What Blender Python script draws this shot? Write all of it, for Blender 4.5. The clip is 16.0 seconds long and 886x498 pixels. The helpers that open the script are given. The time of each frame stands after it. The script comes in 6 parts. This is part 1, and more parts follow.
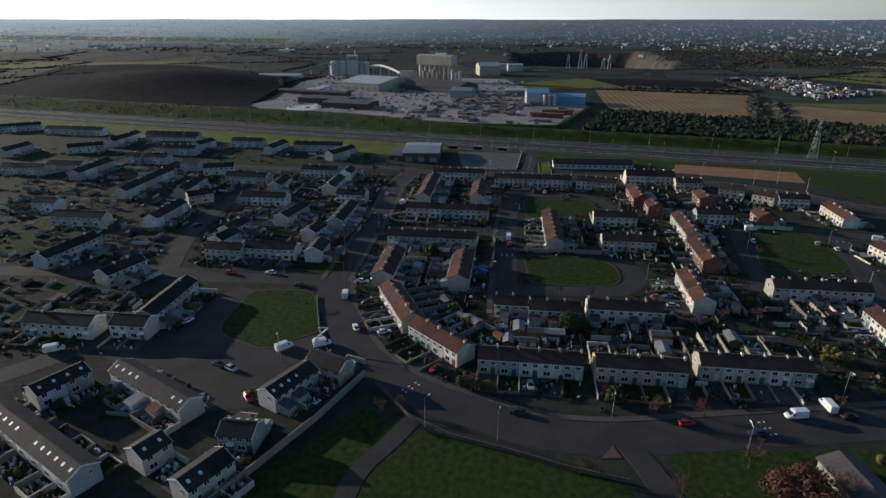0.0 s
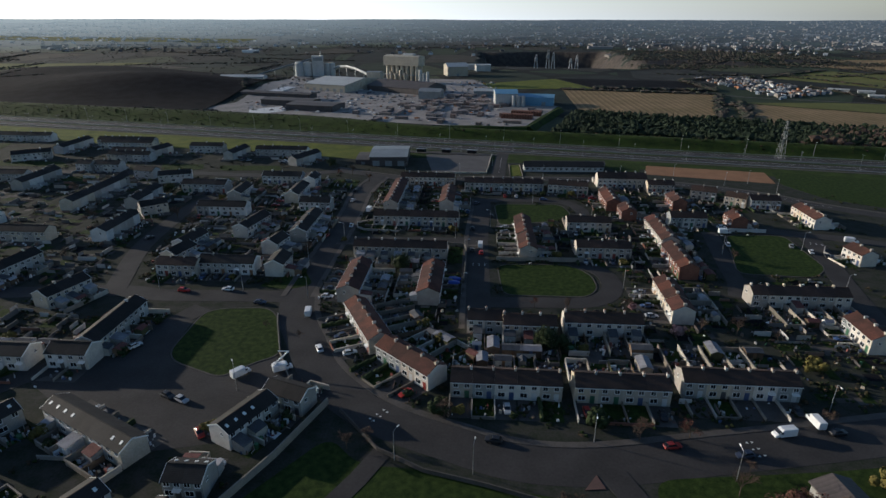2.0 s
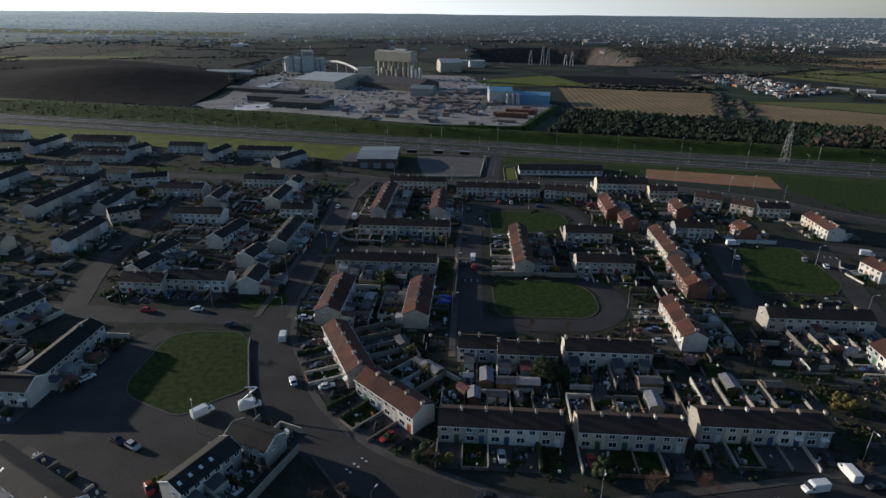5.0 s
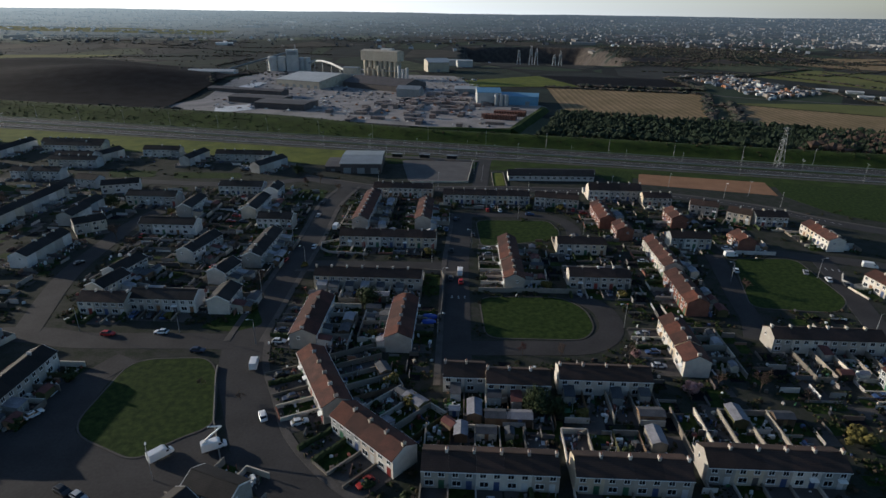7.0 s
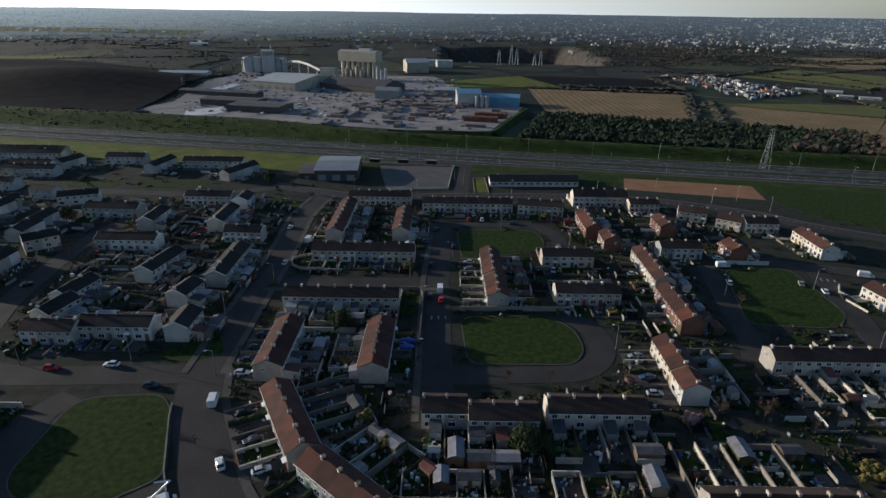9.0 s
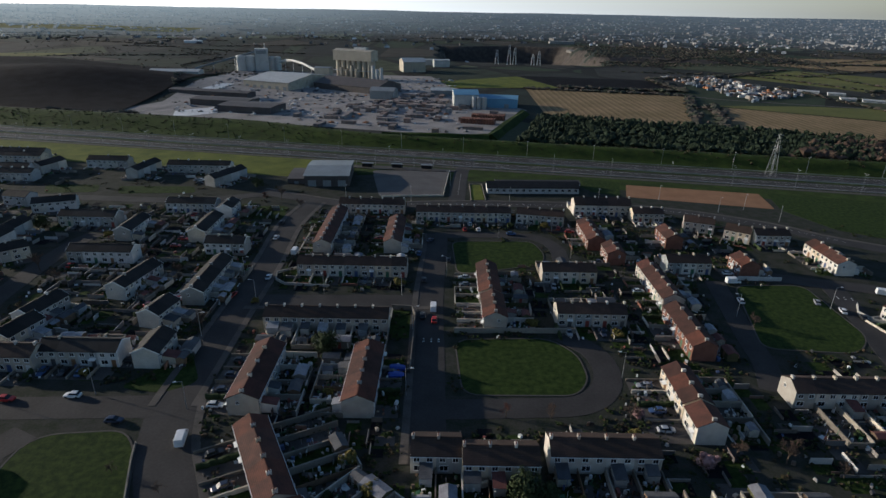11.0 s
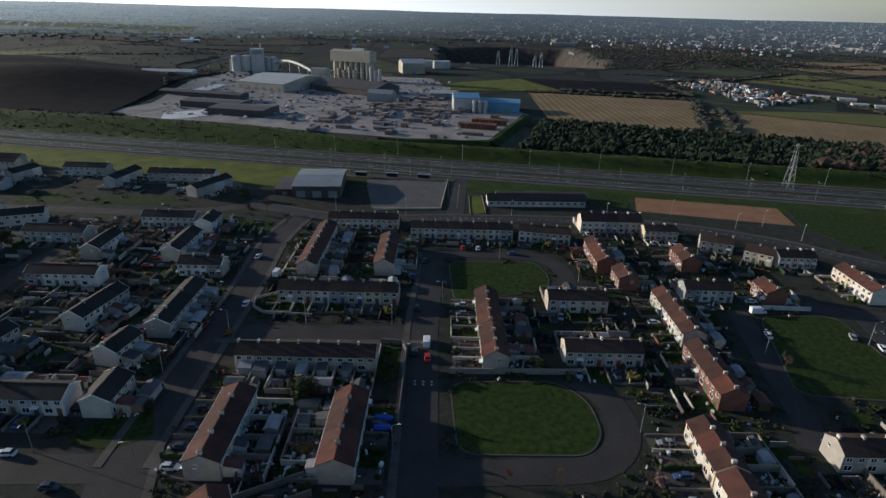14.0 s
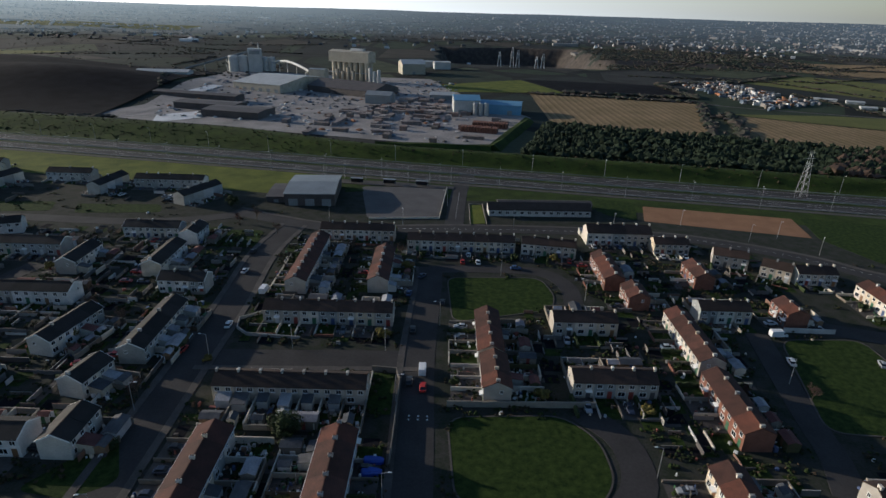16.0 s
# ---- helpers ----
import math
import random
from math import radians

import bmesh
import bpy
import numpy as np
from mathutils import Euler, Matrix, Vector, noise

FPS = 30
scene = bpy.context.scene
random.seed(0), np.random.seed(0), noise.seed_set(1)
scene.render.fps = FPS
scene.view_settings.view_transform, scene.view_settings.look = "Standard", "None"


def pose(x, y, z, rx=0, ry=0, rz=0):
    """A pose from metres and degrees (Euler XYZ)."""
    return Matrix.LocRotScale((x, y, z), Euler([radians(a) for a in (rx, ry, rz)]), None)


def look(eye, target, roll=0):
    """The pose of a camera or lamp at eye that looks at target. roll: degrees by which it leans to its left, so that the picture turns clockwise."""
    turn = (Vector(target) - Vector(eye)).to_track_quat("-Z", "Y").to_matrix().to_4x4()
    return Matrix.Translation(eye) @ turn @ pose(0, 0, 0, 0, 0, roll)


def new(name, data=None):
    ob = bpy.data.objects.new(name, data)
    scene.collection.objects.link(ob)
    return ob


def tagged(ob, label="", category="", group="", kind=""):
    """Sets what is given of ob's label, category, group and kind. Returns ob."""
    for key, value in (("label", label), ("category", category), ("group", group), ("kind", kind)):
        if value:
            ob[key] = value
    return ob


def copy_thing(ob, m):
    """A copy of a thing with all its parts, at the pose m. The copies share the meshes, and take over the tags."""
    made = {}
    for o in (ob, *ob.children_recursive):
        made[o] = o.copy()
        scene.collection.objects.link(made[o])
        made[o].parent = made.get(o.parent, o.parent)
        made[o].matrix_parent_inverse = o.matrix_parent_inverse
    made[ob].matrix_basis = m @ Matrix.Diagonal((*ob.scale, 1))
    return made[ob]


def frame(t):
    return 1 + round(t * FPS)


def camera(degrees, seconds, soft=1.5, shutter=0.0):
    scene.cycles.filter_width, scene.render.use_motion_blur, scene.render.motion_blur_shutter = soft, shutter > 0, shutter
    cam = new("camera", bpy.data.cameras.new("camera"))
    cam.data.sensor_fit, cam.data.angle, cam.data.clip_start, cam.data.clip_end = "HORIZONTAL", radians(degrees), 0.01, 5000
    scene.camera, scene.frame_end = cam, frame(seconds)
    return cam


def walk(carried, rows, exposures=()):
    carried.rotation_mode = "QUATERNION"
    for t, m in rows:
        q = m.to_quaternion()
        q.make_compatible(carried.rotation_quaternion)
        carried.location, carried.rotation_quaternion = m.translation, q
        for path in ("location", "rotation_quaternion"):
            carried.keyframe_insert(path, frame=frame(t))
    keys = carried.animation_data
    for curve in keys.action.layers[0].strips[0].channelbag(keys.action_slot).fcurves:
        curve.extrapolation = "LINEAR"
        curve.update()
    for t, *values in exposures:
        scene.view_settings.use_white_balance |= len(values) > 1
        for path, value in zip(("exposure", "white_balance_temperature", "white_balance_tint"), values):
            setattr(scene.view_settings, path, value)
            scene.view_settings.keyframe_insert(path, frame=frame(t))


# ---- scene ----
cam = camera(75.3, 16.0)
PATH = [
    (0, (3.60, 5.07, 90.43), (-9.96, 115.41, 45.19), -0.0),
    (0.5, (3.34, 7.87, 90.36), (-7.94, 118.45, 45.12), -0.0),
    (1, (3.24, 10.65, 90.25), (-6.30, 121.41, 45.13), -0.1),
    (1.5, (3.16, 13.37, 90.15), (-5.18, 124.25, 44.97), -0.0),
    (2, (3.21, 16.19, 90.09), (-4.41, 127.07, 44.91), 0.1),
    (2.5, (3.26, 19.01, 90.09), (-4.06, 129.89, 44.79), 0.1),
    (3, (3.26, 21.97, 90.10), (-3.64, 132.79, 44.74), 0.3),
    (3.5, (3.21, 24.95, 90.10), (-3.39, 135.77, 44.50), 0.4),
    (4, (3.25, 28.09, 90.10), (-3.11, 138.91, 44.38), 0.5),
    (4.2, (3.27, 29.36, 90.10), (-3.03, 140.06, 44.32), 0.5),
    (6.5, (3.61, 44.31, 90.46), (-1.79, 154.89, 44.20), 0.9),
    (7, (3.77, 47.90, 90.50), (-0.07, 158.54, 44.24), 0.8),
    (7.5, (3.93, 51.43, 90.52), (1.65, 162.13, 44.26), 0.8),
    (8, (4.16, 55.02, 90.55), (3.08, 165.72, 44.29), 0.8),
    (8.5, (4.42, 58.52, 90.58), (3.88, 169.22, 44.20), 0.8),
    (9, (4.68, 62.17, 90.58), (4.44, 172.87, 44.26), 0.8),
    (11.5, (5.88, 79.73, 90.80), (6.42, 190.31, 44.24), 1.2),
    (12, (6.10, 83.28, 90.81), (6.70, 193.86, 44.25), 1.3),
    (12.5, (6.29, 86.72, 90.77), (6.89, 197.36, 44.21), 1.4),
    (13, (6.53, 90.31, 90.77), (7.13, 200.95, 44.21), 1.4),
    (13.5, (6.70, 93.71, 90.75), (7.24, 204.35, 44.19), 1.5),
    (14, (6.96, 97.17, 90.71), (7.38, 207.81, 44.21), 1.5),
    (14.5, (7.19, 100.64, 90.68), (7.73, 211.28, 44.18), 1.6),
    (15, (7.37, 104.22, 90.67), (7.97, 214.86, 44.17), 1.6),
    (15.5, (7.51, 107.70, 90.67), (7.99, 218.34, 44.17), 1.7),
    (16, (7.63, 111.14, 90.66), (7.99, 221.78, 44.16), 1.7),
]
walk(cam, [(t, look(eye, target, roll)) for t, eye, target, roll in PATH],
     exposures=[(0, -0.02, 5780, 9), (16, 0.0, 5780, 9)])

# ---- world, sun ----
HAZE = 5.4
SUN_EL, SUN_AZ = 11.8, -71.5          # degrees; azimuth clockwise from +y
world = bpy.data.worlds.new("sky")
scene.world = world
world.use_nodes = True
wn = world.node_tree.nodes
sky = wn.new("ShaderNodeTexSky")
sky.sky_type = "NISHITA"
sky.sun_disc = False
sky.sun_elevation, sky.sun_rotation = radians(SUN_EL), radians(SUN_AZ)
sky.air_density, sky.dust_density, sky.ozone_density = 1.0, 0.7, 2.4
wn["Background"].inputs["Strength"].default_value = 0.10
# thin bright haze low over the horizon, on top of the clear sky
wl = world.node_tree.links
wc, ws, wm, we, wx = (wn.new(k) for k in ("ShaderNodeTexCoord", "ShaderNodeSeparateXYZ", "ShaderNodeMath", "ShaderNodeMath", "ShaderNodeMix"))
wl.new(wc.outputs["Generated"], ws.inputs[0])
wm.operation, we.operation = "MULTIPLY", "EXPONENT"
wm.inputs[1].default_value = -11.0
wl.new(ws.outputs["Z"], wm.inputs[0]); wl.new(wm.outputs[0], we.inputs[0])
wx.data_type, wx.blend_type, wx.clamp_factor = "RGBA", "ADD", False
wd, wr, wq = (wn.new(k) for k in ("ShaderNodeVectorMath", "ShaderNodeMapRange", "ShaderNodeMath"))
wd.operation, wq.operation = "DOT_PRODUCT", "MULTIPLY"          # brighter towards the sun's side
wl.new(wc.outputs["Generated"], wd.inputs[0])
wd.inputs[1].default_value = (math.sin(radians(SUN_AZ)), math.cos(radians(SUN_AZ)), 0)
wr.inputs["From Min"].default_value, wr.inputs["From Max"].default_value = -0.4, 1.0
wr.inputs["To Min"].default_value, wr.inputs["To Max"].default_value = 0.10, 2.6
wl.new(wd.outputs["Value"], wr.inputs["Value"]); wl.new(wr.outputs[0], wq.inputs[0]); wl.new(we.outputs[0], wq.inputs[1])
wl.new(wq.outputs[0], wx.inputs["Factor"]); wl.new(sky.outputs[0], wx.inputs[6])
wx.inputs[7].default_value = (HAZE * 0.92, HAZE * 0.96, HAZE * 1.0, 1)
wl.new(wx.outputs[2], wn["Background"].inputs["Color"])
sun = new("sun", bpy.data.lights.new("sun", "SUN"))
sun.data.energy, sun.data.angle, sun.data.color = 5.0, radians(0.6), (1.0, 0.84, 0.64)
sdir = Vector((math.sin(radians(SUN_AZ)) * math.cos(radians(SUN_EL)), math.cos(radians(SUN_AZ)) * math.cos(radians(SUN_EL)), math.sin(radians(SUN_EL))))
sun.matrix_world = look(sdir * 900, (0, 0, 0))


# ---- materials ----
def surf(name, c1, c2, size=2.0, rough=0.85, bump=0.25, fine=8.0, tones=(), metal=0.0, amount=1.0):
    """A rough surface that goes from c1 to c2 in patches of about size metres, with a grain fine times smaller.
    tones: colours of which each object takes one."""
    m = bpy.data.materials.new(name)
    m.use_nodes = True
    n, l = m.node_tree.nodes, m.node_tree.links
    b = n["Principled BSDF"]
    b.inputs["Roughness"].default_value, b.inputs["Metallic"].default_value = rough, metal
    if rough >= 0.8:                               # matt surfaces have little sheen
        b.inputs["Specular IOR Level"].default_value = 0.2 if rough < 0.95 else 0.1 if rough < 0.96 else 0.03
    geo = n.new("ShaderNodeNewGeometry")
    big, small = n.new("ShaderNodeTexNoise"), n.new("ShaderNodeTexNoise")
    big.inputs["Scale"].default_value, small.inputs["Scale"].default_value = 1 / size, fine / size
    big.inputs["Detail"].default_value = 3
    for t in (big, small):
        l.new(geo.outputs["Position"], t.inputs["Vector"])
    add = n.new("ShaderNodeMath"); add.operation = "MULTIPLY_ADD"
    l.new(small.outputs["Fac"], add.inputs[0]); add.inputs[1].default_value = 0.5
    half = n.new("ShaderNodeMath"); half.operation = "MULTIPLY"; half.inputs[1].default_value = 0.75
    l.new(big.outputs["Fac"], half.inputs[0]); l.new(half.outputs[0], add.inputs[2])
    rng = n.new("ShaderNodeMapRange")
    rng.inputs["From Min"].default_value, rng.inputs["From Max"].default_value = 0.45, 0.8
    l.new(add.outputs[0], rng.inputs["Value"])
    mix = n.new("ShaderNodeMix"); mix.data_type = "RGBA"
    l.new(rng.outputs[0], mix.inputs["Factor"])
    mix.inputs[6].default_value, mix.inputs[7].default_value = (*c1, 1), (*c2, 1)
    out = mix.outputs[2]
    if tones:
        info, ramp = n.new("ShaderNodeObjectInfo"), n.new("ShaderNodeValToRGB")
        ramp.color_ramp.interpolation = "CONSTANT"
        e = ramp.color_ramp.elements
        for i, c in enumerate(tones):
            el = e[i] if i < 2 else e.new(i / len(tones))
            el.position, el.color = i / len(tones), (*c, 1)
        l.new(info.outputs["Random"], ramp.inputs[0])
        mul = n.new("ShaderNodeMix"); mul.data_type = "RGBA"; mul.blend_type = "MULTIPLY"
        mul.inputs["Factor"].default_value = 1
        l.new(ramp.outputs[0], mul.inputs[6]); l.new(out, mul.inputs[7])
        out = mul.outputs[2]
    l.new(out, b.inputs["Base Color"])
    if bump:
        bp = n.new("ShaderNodeBump"); bp.inputs["Strength"].default_value = bump
        bp.inputs["Distance"].default_value = 0.05
        l.new(small.outputs["Fac"], bp.inputs["Height"]); l.new(bp.outputs[0], b.inputs["Normal"])
    return m


def courses(m, size, axis, depth=0.35, dark=0.75):
    """Adds rows (tiles, boards, furrows) of that size across an axis to a material made by surf()."""
    n, l = m.node_tree.nodes, m.node_tree.links
    b = n["Principled BSDF"]
    tc = n.new("ShaderNodeTexCoord")
    w = n.new("ShaderNodeTexWave"); w.wave_type = "BANDS"; w.bands_direction = axis; w.wave_profile = "SAW"
    w.inputs["Scale"].default_value = 0.314 / size; w.inputs["Distortion"].default_value = 0.6
    w.inputs["Detail Scale"].default_value = 0.5
    l.new(tc.outputs["Object"], w.inputs["Vector"])
    old = b.inputs["Base Color"].links[0].from_socket
    mix = n.new("ShaderNodeMix"); mix.data_type = "RGBA"; mix.blend_type = "MULTIPLY"
    mix.inputs["Factor"].default_value = depth
    l.new(old, mix.inputs[6]); l.new(w.outputs["Color"], mix.inputs[7])
    l.new(mix.outputs[2], b.inputs["Base Color"])
    return m


WHITE = ((1, 1, 1), (0.8, 0.78, 0.74), (1.15, 1.15, 1.15), (0.62, 0.62, 0.6), (0.95, 0.88, 0.74), (0.74, 0.77, 0.8), (0.68, 0.66, 0.62), (1, 0.97, 0.9))
MIXED = ((0.9, 0.88, 0.84), (0.62, 0.59, 0.55), (0.95, 0.95, 0.93), (0.7, 0.67, 0.62), (0.56, 0.55, 0.53), (0.85, 0.76, 0.62), (0.66, 0.62, 0.58), (0.9, 0.86, 0.8), (0.45, 0.5, 0.54))
M = {}
M["render_white"] = surf("render_white", (0.56, 0.55, 0.53), (0.42, 0.41, 0.39), 3.0, tones=WHITE)
M["pebbledash"] = surf("pebbledash", (0.70, 0.66, 0.60), (0.54, 0.50, 0.46), 2.0, bump=0.5, fine=30, tones=MIXED)
M["brick"] = courses(surf("brick", (0.28, 0.13, 0.09), (0.18, 0.085, 0.06), 1.5, bump=0.4, fine=12), 0.3, "Z", 0.4)
M["tile_brown"] = courses(surf("tile_brown", (0.125, 0.058, 0.044), (0.066, 0.037, 0.031), 3.0, fine=10, bump=0.4, tones=((1, 1, 1), (0.85, 0.85, 0.85), (1.15, 0.95, 0.85), (0.7, 0.72, 0.74), (1, 0.9, 0.9))), 0.33, "Y", 0.35)
M["tile_dark"] = courses(surf("tile_dark", (0.075, 0.052, 0.043), (0.045, 0.034, 0.030), 3.0, fine=10, bump=0.4, tones=((1, 1, 1), (0.8, 0.82, 0.85), (1.25, 1.15, 1.1), (1, 0.95, 0.9))), 0.33, "Y", 0.35)
M["slate"] = courses(surf("slate", (0.040, 0.036, 0.034), (0.025, 0.023, 0.022), 3.0, rough=0.8, fine=10, tones=((1, 1, 1), (1.2, 1.2, 1.2), (0.8, 0.8, 0.82))), 0.33, "Y", 0.3)
M["frame_white"] = surf("frame_white", (0.8, 0.8, 0.78), (0.7, 0.7, 0.68), 1.0, rough=0.45, bump=0)
M["door_paint"] = surf("door_paint", (0.8, 0.8, 0.8), (0.65, 0.65, 0.65), 1.0, rough=0.45, bump=0, tones=((0.7, 0.7, 0.7), (0.3, 0.05, 0.04), (0.06, 0.1, 0.22), (0.25, 0.13, 0.06), (0.05, 0.16, 0.09), (0.1, 0.1, 0.1)))
M["asphalt"] = surf("asphalt", (0.054, 0.050, 0.049), (0.034, 0.032, 0.031), 9.0, bump=0.2, fine=14)
M["asphalt_red"] = surf("asphalt_red", (0.15, 0.085, 0.07), (0.11, 0.07, 0.06), 6.0, bump=0.2, fine=12)
M["pavement"] = surf("pavement", (0.105, 0.094, 0.085), (0.062, 0.056, 0.051), 4.0, bump=0.2, fine=10)
M["concrete"] = surf("concrete", (0.54, 0.49, 0.42), (0.36, 0.33, 0.29), 3.0, bump=0.3, fine=12, tones=((1, 1, 1), (0.55, 0.54, 0.52), (1.15, 1.12, 1.05), (0.42, 0.39, 0.36), (1.35, 1.32, 1.24), (0.6, 0.58, 0.55), (0.35, 0.34, 0.33)))
M["grass"] = surf("grass", (0.042, 0.064, 0.014), (0.012, 0.024, 0.006), 1.6, rough=0.95, bump=1.0, fine=7)
M["rough_grass"] = surf("rough_grass", (0.15, 0.16, 0.032), (0.07, 0.088, 0.02), 12.0, rough=0.95, bump=0.9, fine=14)
# the bank slope's shade is put into this darker green; also olive verge grass
M["shaded_dark_grass"] = surf("shaded_dark_grass", (0.050, 0.072, 0.016), (0.022, 0.034, 0.010), 9.0, rough=0.95, bump=0.9, fine=12)
M["car_park"] = surf("car_park", (0.12, 0.112, 0.11), (0.085, 0.08, 0.078), 8.0, bump=0.2, fine=14)
M["gardens"] = surf("gardens", (0.022, 0.029, 0.017), (0.050, 0.048, 0.043), 4.0, rough=0.95, bump=0.8, fine=7)
M["glass"] = surf("glass", (0.02, 0.024, 0.03), (0.012, 0.014, 0.018), 1.0, rough=0.08, bump=0)
M["road_paint"] = surf("road_paint", (0.7, 0.7, 0.67), (0.5, 0.5, 0.47), 0.6, bump=0)
M["steel"] = surf("steel", (0.42, 0.43, 0.44), (0.3, 0.31, 0.32), 1.0, rough=0.45, metal=0.6, bump=0)
M["tan_soil"] = surf("tan_soil", (0.30, 0.16, 0.085), (0.22, 0.115, 0.06), 8.0, bump=0.4, fine=10)


M["quarry"] = surf("quarry", (0.085, 0.07, 0.06), (0.035, 0.031, 0.028), 9.0, bump=1.0, fine=10)
M["spoil"] = surf("spoil", (0.020, 0.020, 0.023), (0.009, 0.009, 0.011), 14.0, rough=0.97, bump=0.6, fine=12)
M["yard_dust"] = surf("yard_dust", (0.34, 0.31, 0.29), (0.19, 0.175, 0.165), 22.0, bump=0.3, fine=14)
M["lime"] = surf("lime", (0.75, 0.75, 0.75), (0.5, 0.5, 0.5), 14.0, bump=0.2)
M["clad_cream"] = courses(surf("clad_cream", (0.50, 0.44, 0.34), (0.40, 0.35, 0.27), 6.0, rough=0.6, bump=0.1), 1.0, "X", 0.2)
M["clad_white"] = courses(surf("clad_white", (0.55, 0.55, 0.53), (0.42, 0.42, 0.41), 8.0, rough=0.55, bump=0.1), 1.2, "X", 0.2)
M["clad_grey"] = courses(surf("clad_grey", (0.27, 0.29, 0.30), (0.20, 0.215, 0.22), 8.0, rough=0.5, bump=0.1), 1.0, "X", 0.25)
M["clad_blue"] = courses(surf("clad_blue", (0.16, 0.34, 0.50), (0.12, 0.27, 0.42), 8.0, rough=0.55, bump=0.1), 1.0, "X", 0.2)
M["sheet_dark"] = courses(surf("sheet_dark", (0.10, 0.082, 0.078), (0.06, 0.052, 0.05), 6.0, rough=0.7, bump=0.2), 1.0, "X", 0.3)
M["pallets"] = surf("pallets", (0.30, 0.26, 0.24), (0.18, 0.15, 0.14), 3.0, tones=((1, 1, 1), (0.7, 0.7, 0.72), (1.3, 1.3, 1.28), (0.9, 0.75, 0.68), (0.8, 0.75, 0.7)))
M["bark"] = surf("bark", (0.10, 0.075, 0.055), (0.06, 0.045, 0.035), 0.6, bump=0.5)
M["twigs"] = surf("twigs", (0.11, 0.075, 0.055), (0.065, 0.046, 0.036), 0.8, bump=0)
M["twigs_red"] = surf("twigs_red", (0.11, 0.048, 0.036), (0.07, 0.034, 0.027), 0.8, bump=0)
M["leaves"] = surf("leaves", (0.045, 0.06, 0.022), (0.022, 0.034, 0.014), 0.7, bump=0)
M["leaves_gold"] = surf("leaves_gold", (0.16, 0.13, 0.035), (0.09, 0.08, 0.025), 0.7, bump=0)
M["needles"] = surf("needles", (0.022, 0.034, 0.016), (0.012, 0.02, 0.011), 5.0, bump=0, fine=4)
M["brown_wood"] = surf("brown_wood", (0.085, 0.055, 0.04), (0.045, 0.032, 0.025), 5.0, bump=0, fine=4)
M["timber"] = surf("timber", (0.20, 0.14, 0.09), (0.12, 0.085, 0.06), 1.5, bump=0.3, tones=((1, 1, 1), (0.6, 0.6, 0.6), (1.3, 1.2, 1.1), (0.5, 0.7, 0.5)))
M["felt"] = surf("felt", (0.12, 0.12, 0.125), (0.07, 0.07, 0.075), 2.0, tones=((1, 1, 1), (2.2, 2.2, 2.3), (0.7, 0.75, 0.8), (1.4, 0.6, 0.5), (3.2, 3.2, 3.2)))
CAR_TONES = ((0.02, 0.02, 0.022), (0.7, 0.7, 0.7), (0.30, 0.31, 0.33), (0.04, 0.05, 0.08), (0.6, 0.61, 0.62), (0.12, 0.13, 0.14), (0.35, 0.03, 0.02), (0.05, 0.09, 0.2), (0.45, 0.45, 0.46), (0.03, 0.03, 0.03))
CAR_WORDS = ("black", "white", "mid-grey", "navy blue", "silver", "dark grey", "dark red", "blue", "silver-grey", "black")
for k, c in enumerate(CAR_TONES):
    M[f"car_paint_{k}"] = surf(f"car_paint_{k}", c, tuple(v * 0.9 for v in c), 2.0, rough=0.28, bump=0)
M["van_white"] = surf("van_white", (0.78, 0.78, 0.78), (0.68, 0.68, 0.68), 2.0, rough=0.3, bump=0)
M["paint_red"] = surf("paint_red", (0.45, 0.025, 0.02), (0.36, 0.02, 0.018), 2.0, rough=0.35, bump=0)
M["tarp_blue"] = surf("tarp_blue", (0.02, 0.07, 0.42), (0.015, 0.05, 0.3), 2.0, rough=0.4, bump=0.2)
M["tyre"] = surf("tyre", (0.02, 0.02, 0.02), (0.03, 0.03, 0.03), 0.4, bump=0)


